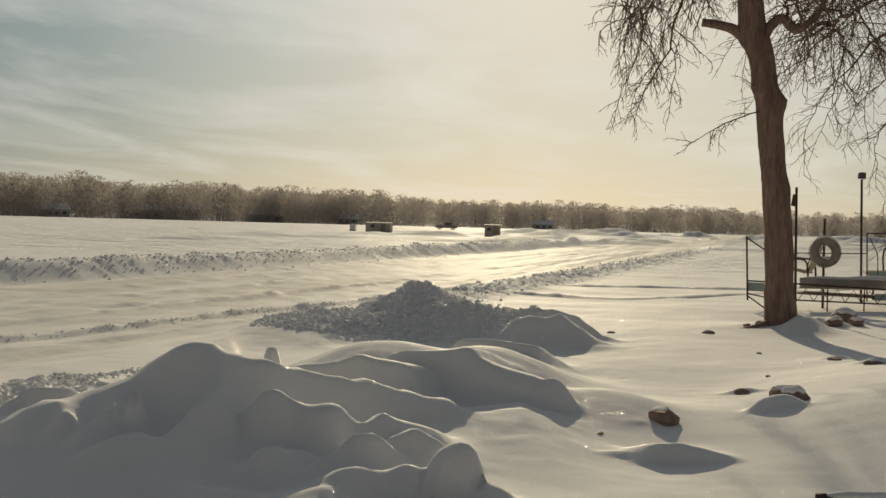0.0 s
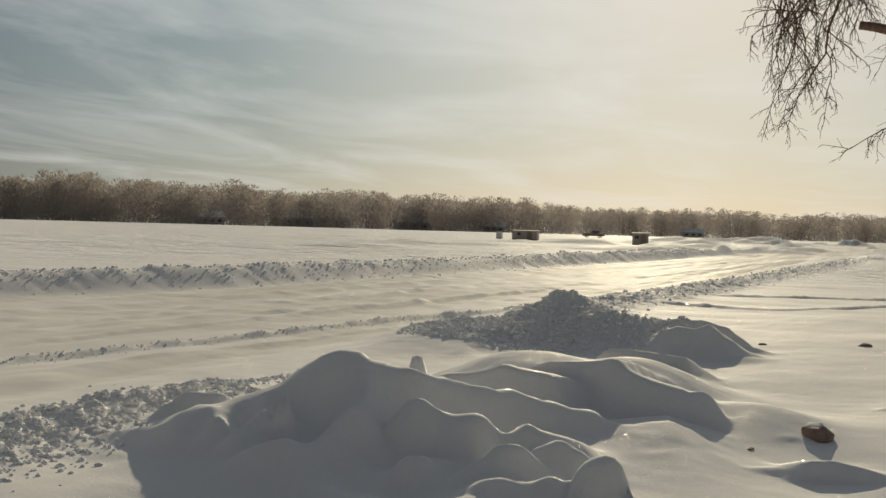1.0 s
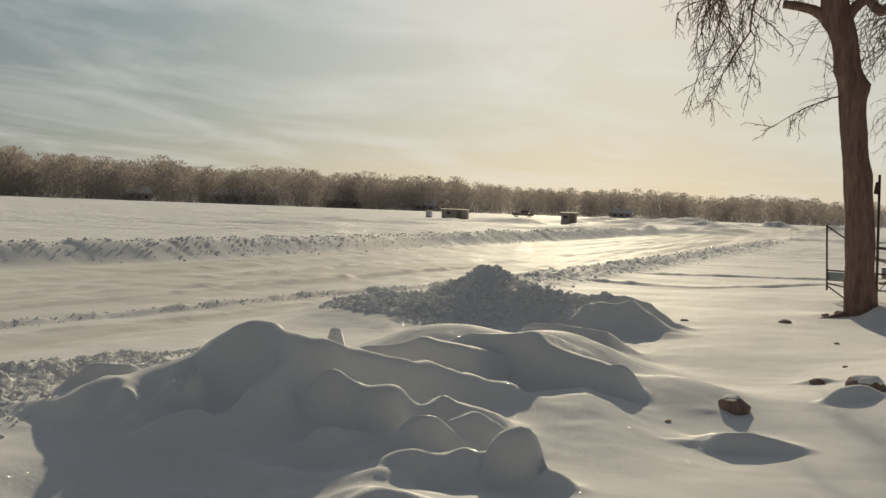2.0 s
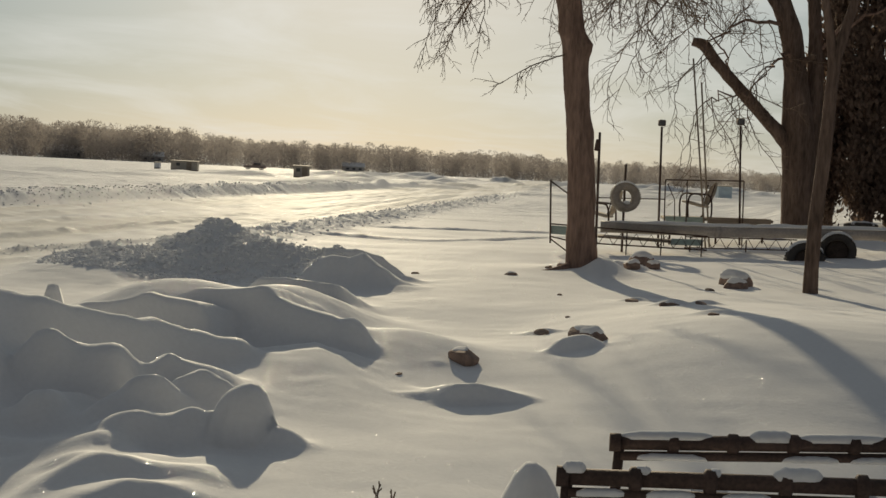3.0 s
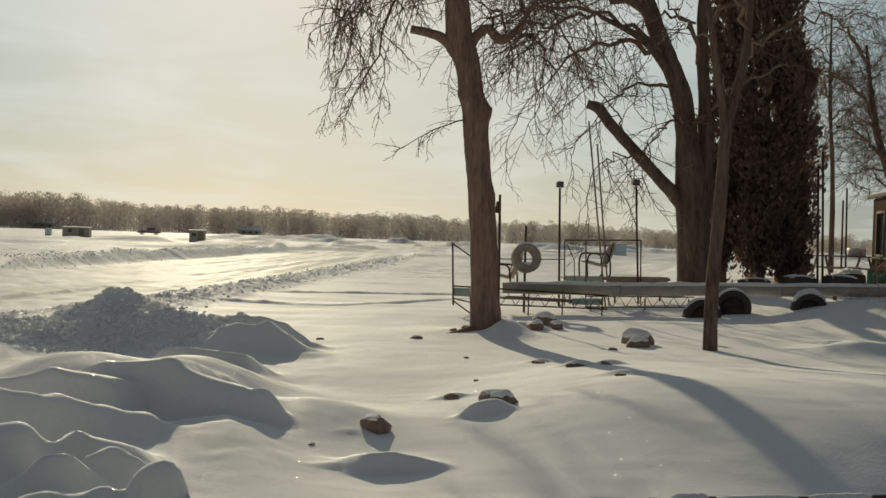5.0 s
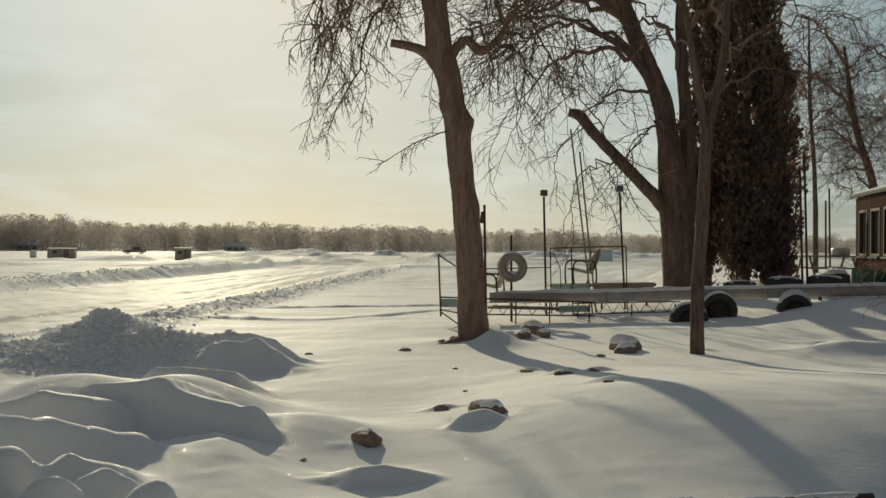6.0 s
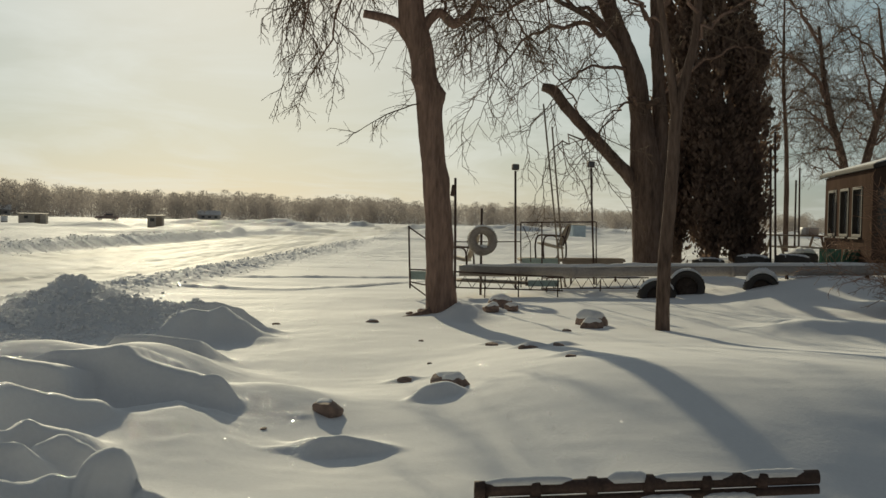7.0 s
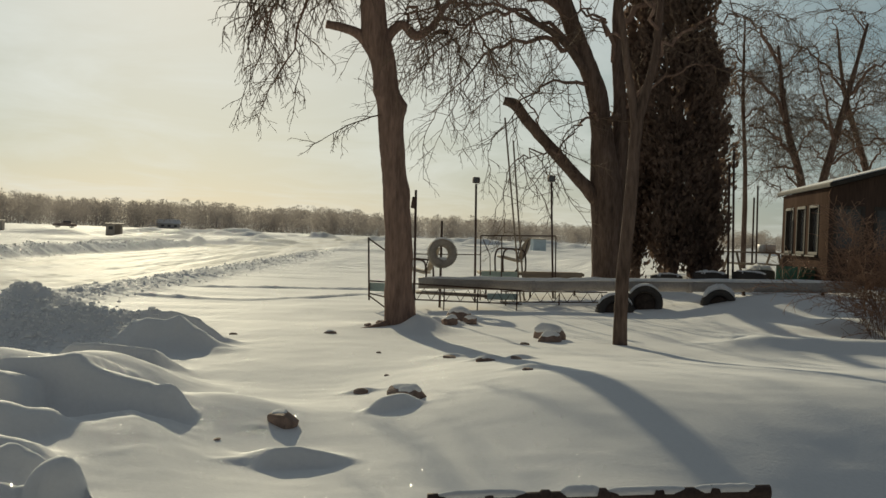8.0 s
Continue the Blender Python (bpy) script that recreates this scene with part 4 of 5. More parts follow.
    for k in range(6):
        z = rng.uniform(6.8, 8.8)
        x = 5.45 if k % 3 == 0 else 4.2 - 0.3 * (z - 6.8)
        reach = rng.uniform(2.8, 6.2) * (-1 if k % 4 else 0.7)
        upper.append(((x, 28.1, z), (x + 0.5 * reach, 28 + rng.uniform(-1.2, 1.2), z + rng.uniform(1.0, 1.8)), (x + reach, 28 + rng.uniform(-2.2, 2.2), z + rng.uniform(-0.6, 1.2)), 0.075))
    crown_on(t, limbs_local(upper, base), 33, 0.25, 0.017, (1.1, 2.2), 0.32, 2, 0.22)
    crown_on(t, limbs_local(limbs, base), 31, 0.3, 0.014, (1.1, 2.3), 0.32, 2, 0.2)
    return t


big_tree()


def cedar_tree(at, tall, wide, seed, gap=0.06):
    """A columnar evergreen: a trunk and upright sprays of small flat scale-leaf fans."""
    base = (*at, rear_z(*at) - 0.1)
    t = thing("cedar_tree", base, "tall dense dark columnar cedar with browned foliage", "tree", "cedars by the shore")
    part("trunk", stem([(0, 0, 0), (0.03, 0, tall * 0.5), (0, 0, tall * 0.95)], [0.17, 0.12, 0.02], 14, 8, 0.012), DARKBARK, t)
    rng = random.Random(seed)
    V, F = [], []
    clumps = [(rng.uniform(0, 6.283), rng.uniform(0.05, 1.0), rng.uniform(0.45, 1.2)) for _ in range(int(150 * tall * wide / 6))]
    for a0, h0, reach in clumps:
        env = wide * min(1.0, (1.02 - h0) * 5.0) * (0.8 + 0.2 * min(1, h0 * 8)) * reach
        for j in range(84):
            a = a0 + rng.gauss(0, 0.22)
            q = env * (1 - 0.45 * rng.random() ** 1.5)
            c = Vector((q * math.cos(a), q * math.sin(a), tall * h0 + rng.gauss(0, 0.22)))
            s = rng.uniform(0.035, 0.085)
            if j % 7 == 0:
                c.x, c.y, s = c.x * 0.6, c.y * 0.6, s * 2.6
            up = Vector((math.cos(a) * 0.4 + rng.gauss(0, 0.3), math.sin(a) * 0.4 + rng.gauss(0, 0.3), rng.uniform(0.3, 1))).normalized()
            side = up.cross(Vector((rng.gauss(0, 1), rng.gauss(0, 1), 0.2))).normalized()
            n = len(V)
            V += [c - up * s, c + side * s * 0.55, c + up * s, c - side * s * 0.5]
            F.append((n, n + 1, n + 2, n + 3))
    ob = mesh_part("foliage", V, F, CEDAR, t, "", "stuff")
    ob.data.polygons.foreach_set("use_smooth", np.zeros(len(F), bool))
    return t


cedar_tree((6.95, 28.8), 10.5, 0.85, 41)
cedar_tree((7.62, 28.5), 5.6, 0.62, 42)
cedar_tree((6.2, 29.4), 9.5, 0.6, 43)


def back_tree(at, stems, limbs, seed, label, droop=0.2, gap=0.35):
    base = (*at, rear_z(*at) - 0.1)
    t = thing("bare_tree", base, label, "tree", "bare trees behind the house")
    rng = random.Random(seed + 500)
    limbs = list(limbs)
    for pts, radii in stems:
        part("trunk", stem(local(pts, base), radii, 14, 7, 0.015), DARKBARK, t)
        for k in range(12):
            i = rng.randrange(1, len(pts) - 1)
            a = Vector(pts[i]).lerp(Vector(pts[i + 1]), rng.random())
            turn, reach = rng.uniform(0, 6.283), rng.uniform(1.2, 2.6)
            out = Vector((math.cos(turn) * reach, math.sin(turn) * reach * 0.7, 0))
            limbs.append((a, a + out * 0.5 + Vector((0, 0, rng.uniform(0.8, 1.6))), a + out + Vector((0, 0, rng.uniform(0.2, 1.6))), radii[i] * 0.28))
    crown_on(t, limbs_local(limbs, base), seed, droop, 0.012, (1.0, 2.2), gap * 0.7, 2, 0.19)
    return t


back_tree((14.8, 42), [([(14.8, 42, 0.3), (14.75, 42, 2.5), (14.5, 42, 4.0), (13.9, 42, 6.0), (13.5, 42, 8.6)], [0.24, 0.18, 0.14, 0.11, 0.05]),
                       ([(14.8, 42, 2.0), (15.3, 42, 4.2), (15.9, 42, 6.6), (16.6, 42, 9.5)], [0.16, 0.14, 0.11, 0.05])],
          [((13.9, 42, 6.0), (12.6, 41.6, 8.2), (11.2, 41, 7.2), 0.08), ((14.4, 42, 4.4), (13.2, 41.5, 6.2), (12.0, 41, 5.6), 0.06), ((13.6, 42, 8.0), (12.6, 41.6, 9.6), (11.6, 41, 9.4), 0.07),
           ((15.6, 42, 5.4), (14.9, 41.5, 7.4), (14.4, 41, 8.6), 0.06), ((16.0, 42, 7.0), (17.0, 41.6, 8.6), (18.4, 41, 8.4), 0.07), ((15.3, 42, 4.4), (16.4, 41.5, 5.6), (17.6, 41, 5.6), 0.05),
           ((14.5, 42, 4.0), (13.6, 41, 4.8), (12.4, 40, 4.0), 0.05)], 51, "bare twin-stemmed tree beside the brown house")
back_tree((18.8, 46), [([(18.8, 46, 0.3), (18.7, 46, 3.2), (18.2, 46, 5.2), (17.4, 46, 7.6), (17.0, 46, 10)], [0.22, 0.17, 0.12, 0.09, 0.04]),
                       ([(18.75, 46, 3.0), (19.5, 46, 5.0), (20.4, 46, 7.0), (21, 46, 9.8)], [0.14, 0.12, 0.09, 0.04])],
          [((18.2, 46, 5.2), (17.0, 45.5, 6.6), (15.8, 45, 6.4), 0.06), ((17.4, 46, 7.6), (16.0, 45.5, 9.2), (14.8, 45, 9.2), 0.06), ((19.5, 46, 5.0), (18.9, 45, 7.4), (18.9, 44.5, 9.0), 0.05),
           ((20.4, 46, 7.0), (21.6, 45.5, 8.4), (22.6, 45, 8.2), 0.06), ((20.0, 46, 6.0), (21.2, 45.4, 6.4), (22.4, 45, 6.0), 0.05)], 52, "bare forked tree behind the brown house roof")
back_tree((13.2, 44), [([(13.2, 44, 0.3), (13.15, 44, 4), (12.95, 44, 7), (12.9, 44, 10)], [0.1, 0.08, 0.06, 0.03])],
          [((12.95, 44, 7), (12.3, 43.6, 8.4), (11.9, 43.2, 6.0), 0.04), ((13.0, 44, 6.2), (13.7, 43.6, 7.4), (14.2, 43.2, 5.2), 0.04), ((12.9, 44, 8), (12.4, 44, 9.6), (11.7, 44, 7.6), 0.04),
           ((12.95, 44, 7.6), (13.3, 44, 8.8), (13.7, 44, 6.4), 0.04)], 53, "slender weeping bare birch near the picnic table", 1.1, 0.28)


def bush():
    base = (9.0, 20.4, floor_z(9.0, 20.4))
    t = thing("shrub", base, "dense brown leafless shrub in front of the house", "shrub")
    rng = random.Random(61)
    for k in range(9):
        V, F = [], []
        for j in range(7):
            a = 0.7 * k + rng.uniform(-0.4, 0.4)
            q = 0.6 * math.sqrt(rng.random())
            spray(V, F, rng, (q * math.cos(a), q * math.sin(a), -0.05), (0.38 * math.cos(a), 0.38 * math.sin(a), 1.0), rng.uniform(1.3, 2.6), 0.006, 2, -0.03, 0.12)
        mesh_part("branch", V, F, SHRUB, t)
    return t


bush()


# ---- house ----
def wall_with_openings(bm, length, tall, thick, holes):
    """A wall along +x from 0, its outer face at y = 0, one body round its openings (x0, x1, z0, z1)."""
    xs = sorted({0.0, length, *[h[0] for h in holes], *[h[1] for h in holes]})
    zs = sorted({0.0, tall, *[h[2] for h in holes], *[h[3] for h in holes]})
    solid = lambda i, j: 0 <= i < len(xs) - 1 and 0 <= j < len(zs) - 1 and not any(
        h[0] <= xs[i] + 1e-6 and h[1] >= xs[i + 1] - 1e-6 and h[2] <= zs[j] + 1e-6 and h[3] >= zs[j + 1] - 1e-6 for h in holes)
    made = {}

    def at(i, j, y):
        if (i, j, y) not in made:
            made[i, j, y] = bm.verts.new((xs[i], y, zs[j]))
        return made[i, j, y]

    for i in range(len(xs) - 1):
        for j in range(len(zs) - 1):
            if not solid(i, j):
                continue
            for y in (0.0, thick):
                bm.faces.new((at(i, j, y), at(i + 1, j, y), at(i + 1, j + 1, y), at(i, j + 1, y)))
            for di, dj, p, q in ((-1, 0, (i, j), (i, j + 1)), (1, 0, (i + 1, j), (i + 1, j + 1)), (0, -1, (i, j), (i + 1, j)), (0, 1, (i, j + 1), (i + 1, j + 1))):
                if not solid(i + di, j + dj):
                    bm.faces.new((at(*p, 0.0), at(*q, 0.0), at(*q, thick), at(*p, thick)))
    return bm


def house_window(parent, x0, x1, z0, z1):
    w, h = x1 - x0, z1 - z0
    win = part("window", box(bmesh.new(), (w, 0.02, h), ((x0 + x1) / 2, 0.09, (z0 + z1) / 2)), GLASS, parent, "dark reflecting window pane", False)
    bm = bmesh.new()
    for px, pz, sx, sz in ((x0, (z0 + z1) / 2, 0.07, h + 0.07), (x1, (z0 + z1) / 2, 0.07, h + 0.07), ((x0 + x1) / 2, z0, w - 0.07, 0.07), ((x0 + x1) / 2, z1, w - 0.07, 0.07)):
        box(bm, (sx, 0.12, sz), (px, 0.04, pz), bevel=0.008)
    part("frame", bm, TRIM, win, "dull window frame", False)
    part("sill", box(bmesh.new(), (w + 0.16, 0.12, 0.04), ((x0 + x1) / 2, -0.03, z0 - 0.06), bevel=0.006), TRIM, win, "", False)


def house():
    corner = (10.02, 27.0, 0.62)
    t = thing("house", corner, "small dark brown wooden lake house with snowy roof", "house", turn=-8.0)
    # front runs along +x, the lake side runs back along +y
    front = [(0.14, 0.74, 1.05, 2.0), (1.0, 1.7, 1.05, 2.0), (2.6, 3.6, 1.05, 2.0)]
    lake = [(0.5, 1.5, 0.95, 2.05), (2.0, 3.0, 0.95, 2.05), (3.5, 4.5, 0.95, 2.05)]
    w = part("wall", wall_with_openings(bmesh.new(), 6.0, 2.42, 0.14, front), SIDING, t, "", False)
    for h in front:
        house_window(w, *h)
    w = part("wall", wall_with_openings(bmesh.new(), 5.4, 2.42, 0.14, lake), SIDING, t, "", False)
    w.matrix_local = pose(0, 5.54, 0, 0, 0, -90)
    for h in lake:
        house_window(w, *h)
    for at, size in (((3, 5.5, 1.2), (6, 0.14, 2.42)), ((5.93, 2.8, 1.2), (0.14, 5.2, 2.42))):
        part("wall", box(bmesh.new(), size, at), SIDING, t, "", False)
    pitch = math.tan(radians(16.0))
    quad = [(0.003, 0.07), (3.0, 0.07), (5.997, 0.07)]
    for y0 in (0.0, 5.43):
        bm = bmesh.new()
        a = [bm.verts.new((x, y0, 2.42 + (3.0 * pitch if i == 1 else 0))) for i, (x, _) in enumerate(quad)]
        b = [bm.verts.new((x, y0 + 0.14, 2.42 + (3.0 * pitch if i == 1 else 0))) for i, (x, _) in enumerate(quad)]
        bm.faces.new(a)
        bm.faces.new(b[::-1])
        for k in range(3):
            bm.faces.new((a[k], a[(k + 1) % 3], b[(k + 1) % 3], b[k]))
        part("gable", bm, SIDING, t, "", False)
    for name, mat, lift, thick, grow, label in (("roof", SHINGLE, 0.0, 0.10, 0.0, "dark roof edge"), ("roof_snow", SNOWFALL, 0.10, 0.028, -0.05, "thin snow cover on the roof")):
        bm = bmesh.new()
        for sign in (-1, 1):
            run = 3.1 + grow
            mid = Vector((3.0 + sign * run / 2, 2.75, 2.44 + 3.0 * pitch - pitch * run / 2 + lift + thick / 2))
            box(bm, (run / math.cos(radians(16.0)), 6.4 + grow * 2, thick), mid, (0, sign * 16.0, 0), 0.02)
        part(name, bm, mat, t, label, False)
    return t


house()


# ---- the stored dock and the clutter along the shore ----
def post(name, foot, top, r, label, cap=None, mat=None, group=""):
    t = thing(name, foot, label, name.replace("_", " "), group)
    tip = Vector(top) - Vector(foot)
    part("pole", tube(bmesh.new(), [(0, 0, -0.25), tip], r, 8), mat or RUST, t)
    if cap == "lamp":
        bm = box(bmesh.new(), (0.13, 0.12, 0.12), tip + Vector((0.0, 0, 0.07)), (0, 0, 12), 0.015)
        head = part("lamp_head", bm, RUST, t, "square floodlight head")
        part("lens", box(bmesh.new(), (0.10, 0.01, 0.09), tip + Vector((0.0, -0.066, 0.07)), (0, 0, 12)), GLASS, head, "", False)
    return t


def at_floor(x, y, sink=0.0):
    return (x, y, rear_z(x, y) - sink)


g = post("gate_post", at_floor(0.76, 21.5), (0.71, 21.5, 2.42), 0.022, "rusty steel post with a bracket beside a tree")
part("bracket", box(bmesh.new(), (0.08, 0.05, 0.2), Vector((0.68, 21.48, 2.2)) - Vector(at_floor(0.76, 21.5)), (0, 8, 0), 0.01), RUST, g)
post("lamp_post", at_floor(2.05, 24.5), (1.98, 24.5, 2.70), 0.022, "thin steel pole topped by a square floodlight", "lamp", None, "lamp posts on the dock")
post("lamp_post", at_floor(3.64, 24.7), (3.5, 24.7, 2.80), 0.02, "thin steel pole topped by a square floodlight", "lamp", None, "lamp posts on the dock")
post("mast", at_floor(2.95, 24.2), (2.47, 24.2, 4.0), 0.017, "thin leaning bare pole", None, TIMBER, "leaning masts")
post("mast", at_floor(3.03, 24.3), (2.66, 24.3, 3.57), 0.017, "thin leaning bare pole", None, TIMBER, "leaning masts")
for x, y, top, dx in ((7.82, 27.0, 3.48, -0.08), (7.93, 27.0, 3.8, -0.1), (10.17, 33.0, 3.0, -0.02), (10.29, 33.0, 3.32, -0.05)):
    post("steel_post", at_floor(x, y), (x + dx, y, top), 0.026, "upright dark steel post in snow", None, None, "upright posts")


def dredge_pipe():
    t = thing("float_pipe", (0, 0, 0), "long grey steel float pipe laid across the shore", "pipe")
    part("pipe", tube(bmesh.new(), [(0.86, 22.8, 0.77), (3.0, 22.8, 0.80), (4.1, 22.8, 0.84), (9.05, 22.8, 0.98)], 0.106, 18), STEEL, t)
    for x, z in ((2.95, 0.8), (5.9, 0.89)):
        part("collar", tube(bmesh.new(), [(x - 0.05, 22.8, z), (x + 0.05, 22.8, z)], 0.122, 18), STEEL, t)
    for x in (4.6, 6.9, 8.4):
        z = 0.78 + 0.026 * (x - 0.86)
        for dy in (-0.12, 0.12):
            part("leg", tube(bmesh.new(), [(x, 22.8, z), (x + 0.05, 22.8 + dy, rear_z(x, 22.8) - 0.2)], 0.02, 8), RUST, t)
    snow_cap([(0.9, 22.8, 0.86), (3, 22.8, 0.89), (4.1, 22.8, 0.93), (6.4, 22.8, 0.995), (9.0, 22.8, 1.07)], 0.1, 0.05, 3, t, label="thin snow lying along the float pipe")


dredge_pipe()


def dock_section():
    t = thing("dock_section", (0, 22.0, 0), "steel-framed dock section with faded teal side boards", "dock")
    part("post", tube(bmesh.new(), [(-0.03, 0, 0.46), (-0.08, 0, 1.57)], 0.016, 8), RUST, t)
    part("brace", tube(bmesh.new(), [(-0.08, 0, 1.55), (0.36, 0.1, 1.26)], 0.014, 6), RUST, t)
    part("brace", tube(bmesh.new(), [(-0.05, 0, 0.55), (0.34, 0.05, 0.28)], 0.014, 6), RUST, t)
    part("beam", tube(bmesh.new(), [(-0.05, 0, 0.80), (2.7, 0.1, 0.72)], 0.016, 6), RUST, t)
    part("beam", tube(bmesh.new(), [(-0.04, 0, 0.58), (0.4, 0, 0.5), (2.7, 0.1, 0.48)], 0.014, 6), RUST, t)
    part("board", box(bmesh.new(), (0.8, 0.025, 0.15), (0.36, 0.04, 0.69), (0, 1, 0), 0.004), TEAL, t, "faded teal side board", False)
    part("board", box(bmesh.new(), (0.55, 0.025, 0.11), (2.35, 0.12, 0.60), (0, -1, 0), 0.004), TEAL, t, "faded teal side board", False)
    part("deck", box(bmesh.new(), (1.4, 0.6, 0.04), (1.5, 0.45, 0.6), (0, 1, 0), 0.005), TIMBER, t, "", False)
    for k in range(8):
        a = 0.55 + 0.26 * k
        part("strut", tube(bmesh.new(), [(a, 0.03, 0.49), (a + 0.13, 0.03, 0.70), (a + 0.26, 0.03, 0.49)], 0.007, 5), RUST, t)
    for x in (0.7, 1.3, 1.9, 2.6):
        part("leg", tube(bmesh.new(), [(x, 0.05, 0.72), (x, 0.05, 0.0)], 0.013, 6), RUST, t)
    return t


dock_section()


def truss():
    t = thing("steel_truss", (2.4, 23.0, 0), "low rusty steel lattice frame half sunk in snow", "frame")
    top, low = 0.66, 0.46
    part("chord", tube(bmesh.new(), [(0, 0, top), (2.0, 0, top + 0.05)], 0.012, 6), RUST, t)
    part("chord", tube(bmesh.new(), [(0, 0, low), (2.0, 0, low + 0.06)], 0.012, 6), RUST, t)
    for k in range(8):
        x = 0.25 * k
        part("strut", tube(bmesh.new(), [(x, 0, low + 0.03 * x), (x + 0.125, 0, top + 0.025 * x), (x + 0.25, 0, low + 0.03 * x)], 0.008, 5), RUST, t)
    for x in (0.1, 1.1, 1.9):
        part("leg", tube(bmesh.new(), [(x, 0, top), (x, 0, 0.1)], 0.014, 6), RUST, t)


truss()


def railing():
    t = thing("dock_railing", (2.12, 24.6, 0), "thin steel railing along the stored dock", "railing")
    z0 = rear_z(2.8, 24.6)
    for x in (0.0, 0.42, 1.5):
        part("post", tube(bmesh.new(), [(x + 0.04, 0, z0 - 0.1), (x, 0, 1.68 + 0.03 * x)], 0.014, 6), RUST, t)
    part("rail", tube(bmesh.new(), [(0, 0, 1.68), (1.5, 0, 1.73)], 0.014, 6), RUST, t)
    part("rail", tube(bmesh.new(), [(-1.3, -0.3, 1.27), (0.0, 0, 1.30)], 0.012, 6), RUST, t)
    part("brace", tube(bmesh.new(), [(0.05, 0, 1.6), (0.2, 0, 1.3), (0.22, 0, 0.9)], 0.01, 6), RUST, t)


railing()


def float_deck():
    t = thing("dock_deck", (2.2, 24.9, 0), "low weathered dock deck with teal edge boards", "dock")
    part("deck", box(bmesh.new(), (2.1, 0.9, 0.06), (1.0, 0.3, 0.95), (0, -1, 0), 0.008), TIMBER, t, "", False)
    part("board", box(bmesh.new(), (0.75, 0.03, 0.12), (0.35, -0.17, 0.92), (0, -1, 0), 0.004), TEAL, t, "faded teal edge board", False)
    part("board", box(bmesh.new(), (1.2, 0.03, 0.13), (1.4, -0.17, 0.94), (0, -1, 0), 0.004), TIMBER, t, "", False)
    for x in (0.1, 1.0, 1.9):
        part("leg", tube(bmesh.new(), [(x, 0.1, 0.96), (x, 0.1, 0.1)], 0.02, 8), RUST, t)


float_deck()


def tyre_mesh(R, r, width, seed=0):
    """A car tyre lying on its side round +z: rounded tread, bead, open middle."""
    bm = bmesh.new()
    prof = [(R - r * 0.95, -width * 0.28), (R - r * 0.5, -width * 0.5), (R - 0.02, -width * 0.42), (R, -width * 0.25), (R, width * 0.25), (R - 0.02, width * 0.42), (R - r * 0.5, width * 0.5), (R - r * 0.95, width * 0.28), (R - r * 0.75, 0.0)]
    n = 36
    rings = []
    for i in range(n):
        a = 6.28319 * i / n
        rings.append([bm.verts.new((q * math.cos(a), q * math.sin(a), z)) for q, z in prof])
    for i in range(n):
        p, q = rings[i], rings[(i + 1) % n]
        for k in range(len(prof)):
            j = (k + 1) % len(prof)
            bm.faces.new((p[k], q[k], q[j], p[j]))
    return bm


def tyre(at, R, turn, label, group="old tyres", mat=None, width=0.2, disc=True, fat=0.42):
    t = thing("tyre", at, label, "tyre", group)
    t.matrix_world = pose(*at, *turn)
    part("carcass", tyre_mesh(R, R * fat, width), mat or RUBBER, t)
    bm = bmesh.new()
    for k in range(40):
        box(bm, (0.006, 0.022, width * 0.8), pose(0, 0, 0, 0, 0, 9 * k).to_3x3() @ Vector((R + 0.001, 0, 0)), (0, 0, 9 * k))
    part("tread", bm, mat or RUBBER, t, "", False)
    if disc:
        bm = bmesh.new()
        bmesh.ops.create_cone(bm, cap_ends=True, segments=28, radius1=R * 0.62, radius2=R * 0.55, depth=0.05)
        part("wheel_disc", bm, HUB, t, "dark rusty steel wheel")
    return t


# tyre hung on a post
tp = post("tyre_post", at_floor(1.27, 22.85), (1.25, 22.85, 1.92), 0.022, "steel post carrying a hung tyre")
hung = tyre((1.27, 22.74, 1.33), 0.27, (80, 0, 16), "grey weathered tyre hung on a post", mat=GREYRUBBER, width=0.17, disc=False, fat=0.56)
snow_cap([(1.27 + 0.27 * math.cos(a), 22.74, 1.33 + 0.27 * math.sin(a)) for a in [radians(140 - 20 * k) for k in range(6)]], 0.07, 0.02, 91, hung, label="thin snow on the tyre tread")
snow_cap([(1.17, 22.72, 1.21), (1.27, 22.72, 1.205), (1.37, 22.72, 1.22)], 0.06, 0.045, 92, hung, label="snow caught inside the tyre")
for x, y, z, R, turn, arch in ((4.36, 22.0, 0.37, 0.35, (80, 0, 14), 0.22), (5.0, 22.5, 0.56, 0.33, (76, 0, -12), 0.25), (6.32, 22.3, 0.55, 0.33, (82, 0, 6), 0.3)):
    t = tyre((x, y, z), R, turn, "half-buried black tyre standing in snow by the pipe")
    arc = [(x + R * math.cos(a), y, z + R * math.sin(a) + 0.005) for a in [radians(150 - 15 * k) for k in range(9)]]
    snow_cap(arc, 0.09, 0.03 + 0.05 * (x > 6), int(x * 10), t, label="snow lying over the tread")
for i, (x, y, R) in enumerate(((4.4, 27.0, 0.33), (6.35, 26.6, 0.34), (7.25, 26.4, 0.36), (8.05, 26.2, 0.36))):
    t = tyre((x, y, rear_z(x, y) + 0.13), R, (4 * (i - 2), 3, 30 * i), "black tyre lying flat under snow", disc=False)
    snow_cap([(x - R * 0.95, y, rear_z(x, y) + 0.21), (x, y, rear_z(x, y) + 0.22), (x + R * 0.95, y, rear_z(x, y) + 0.21)], R * 0.85, 0.055, 20 + i, t, label="cap of snow on the flat tyre")


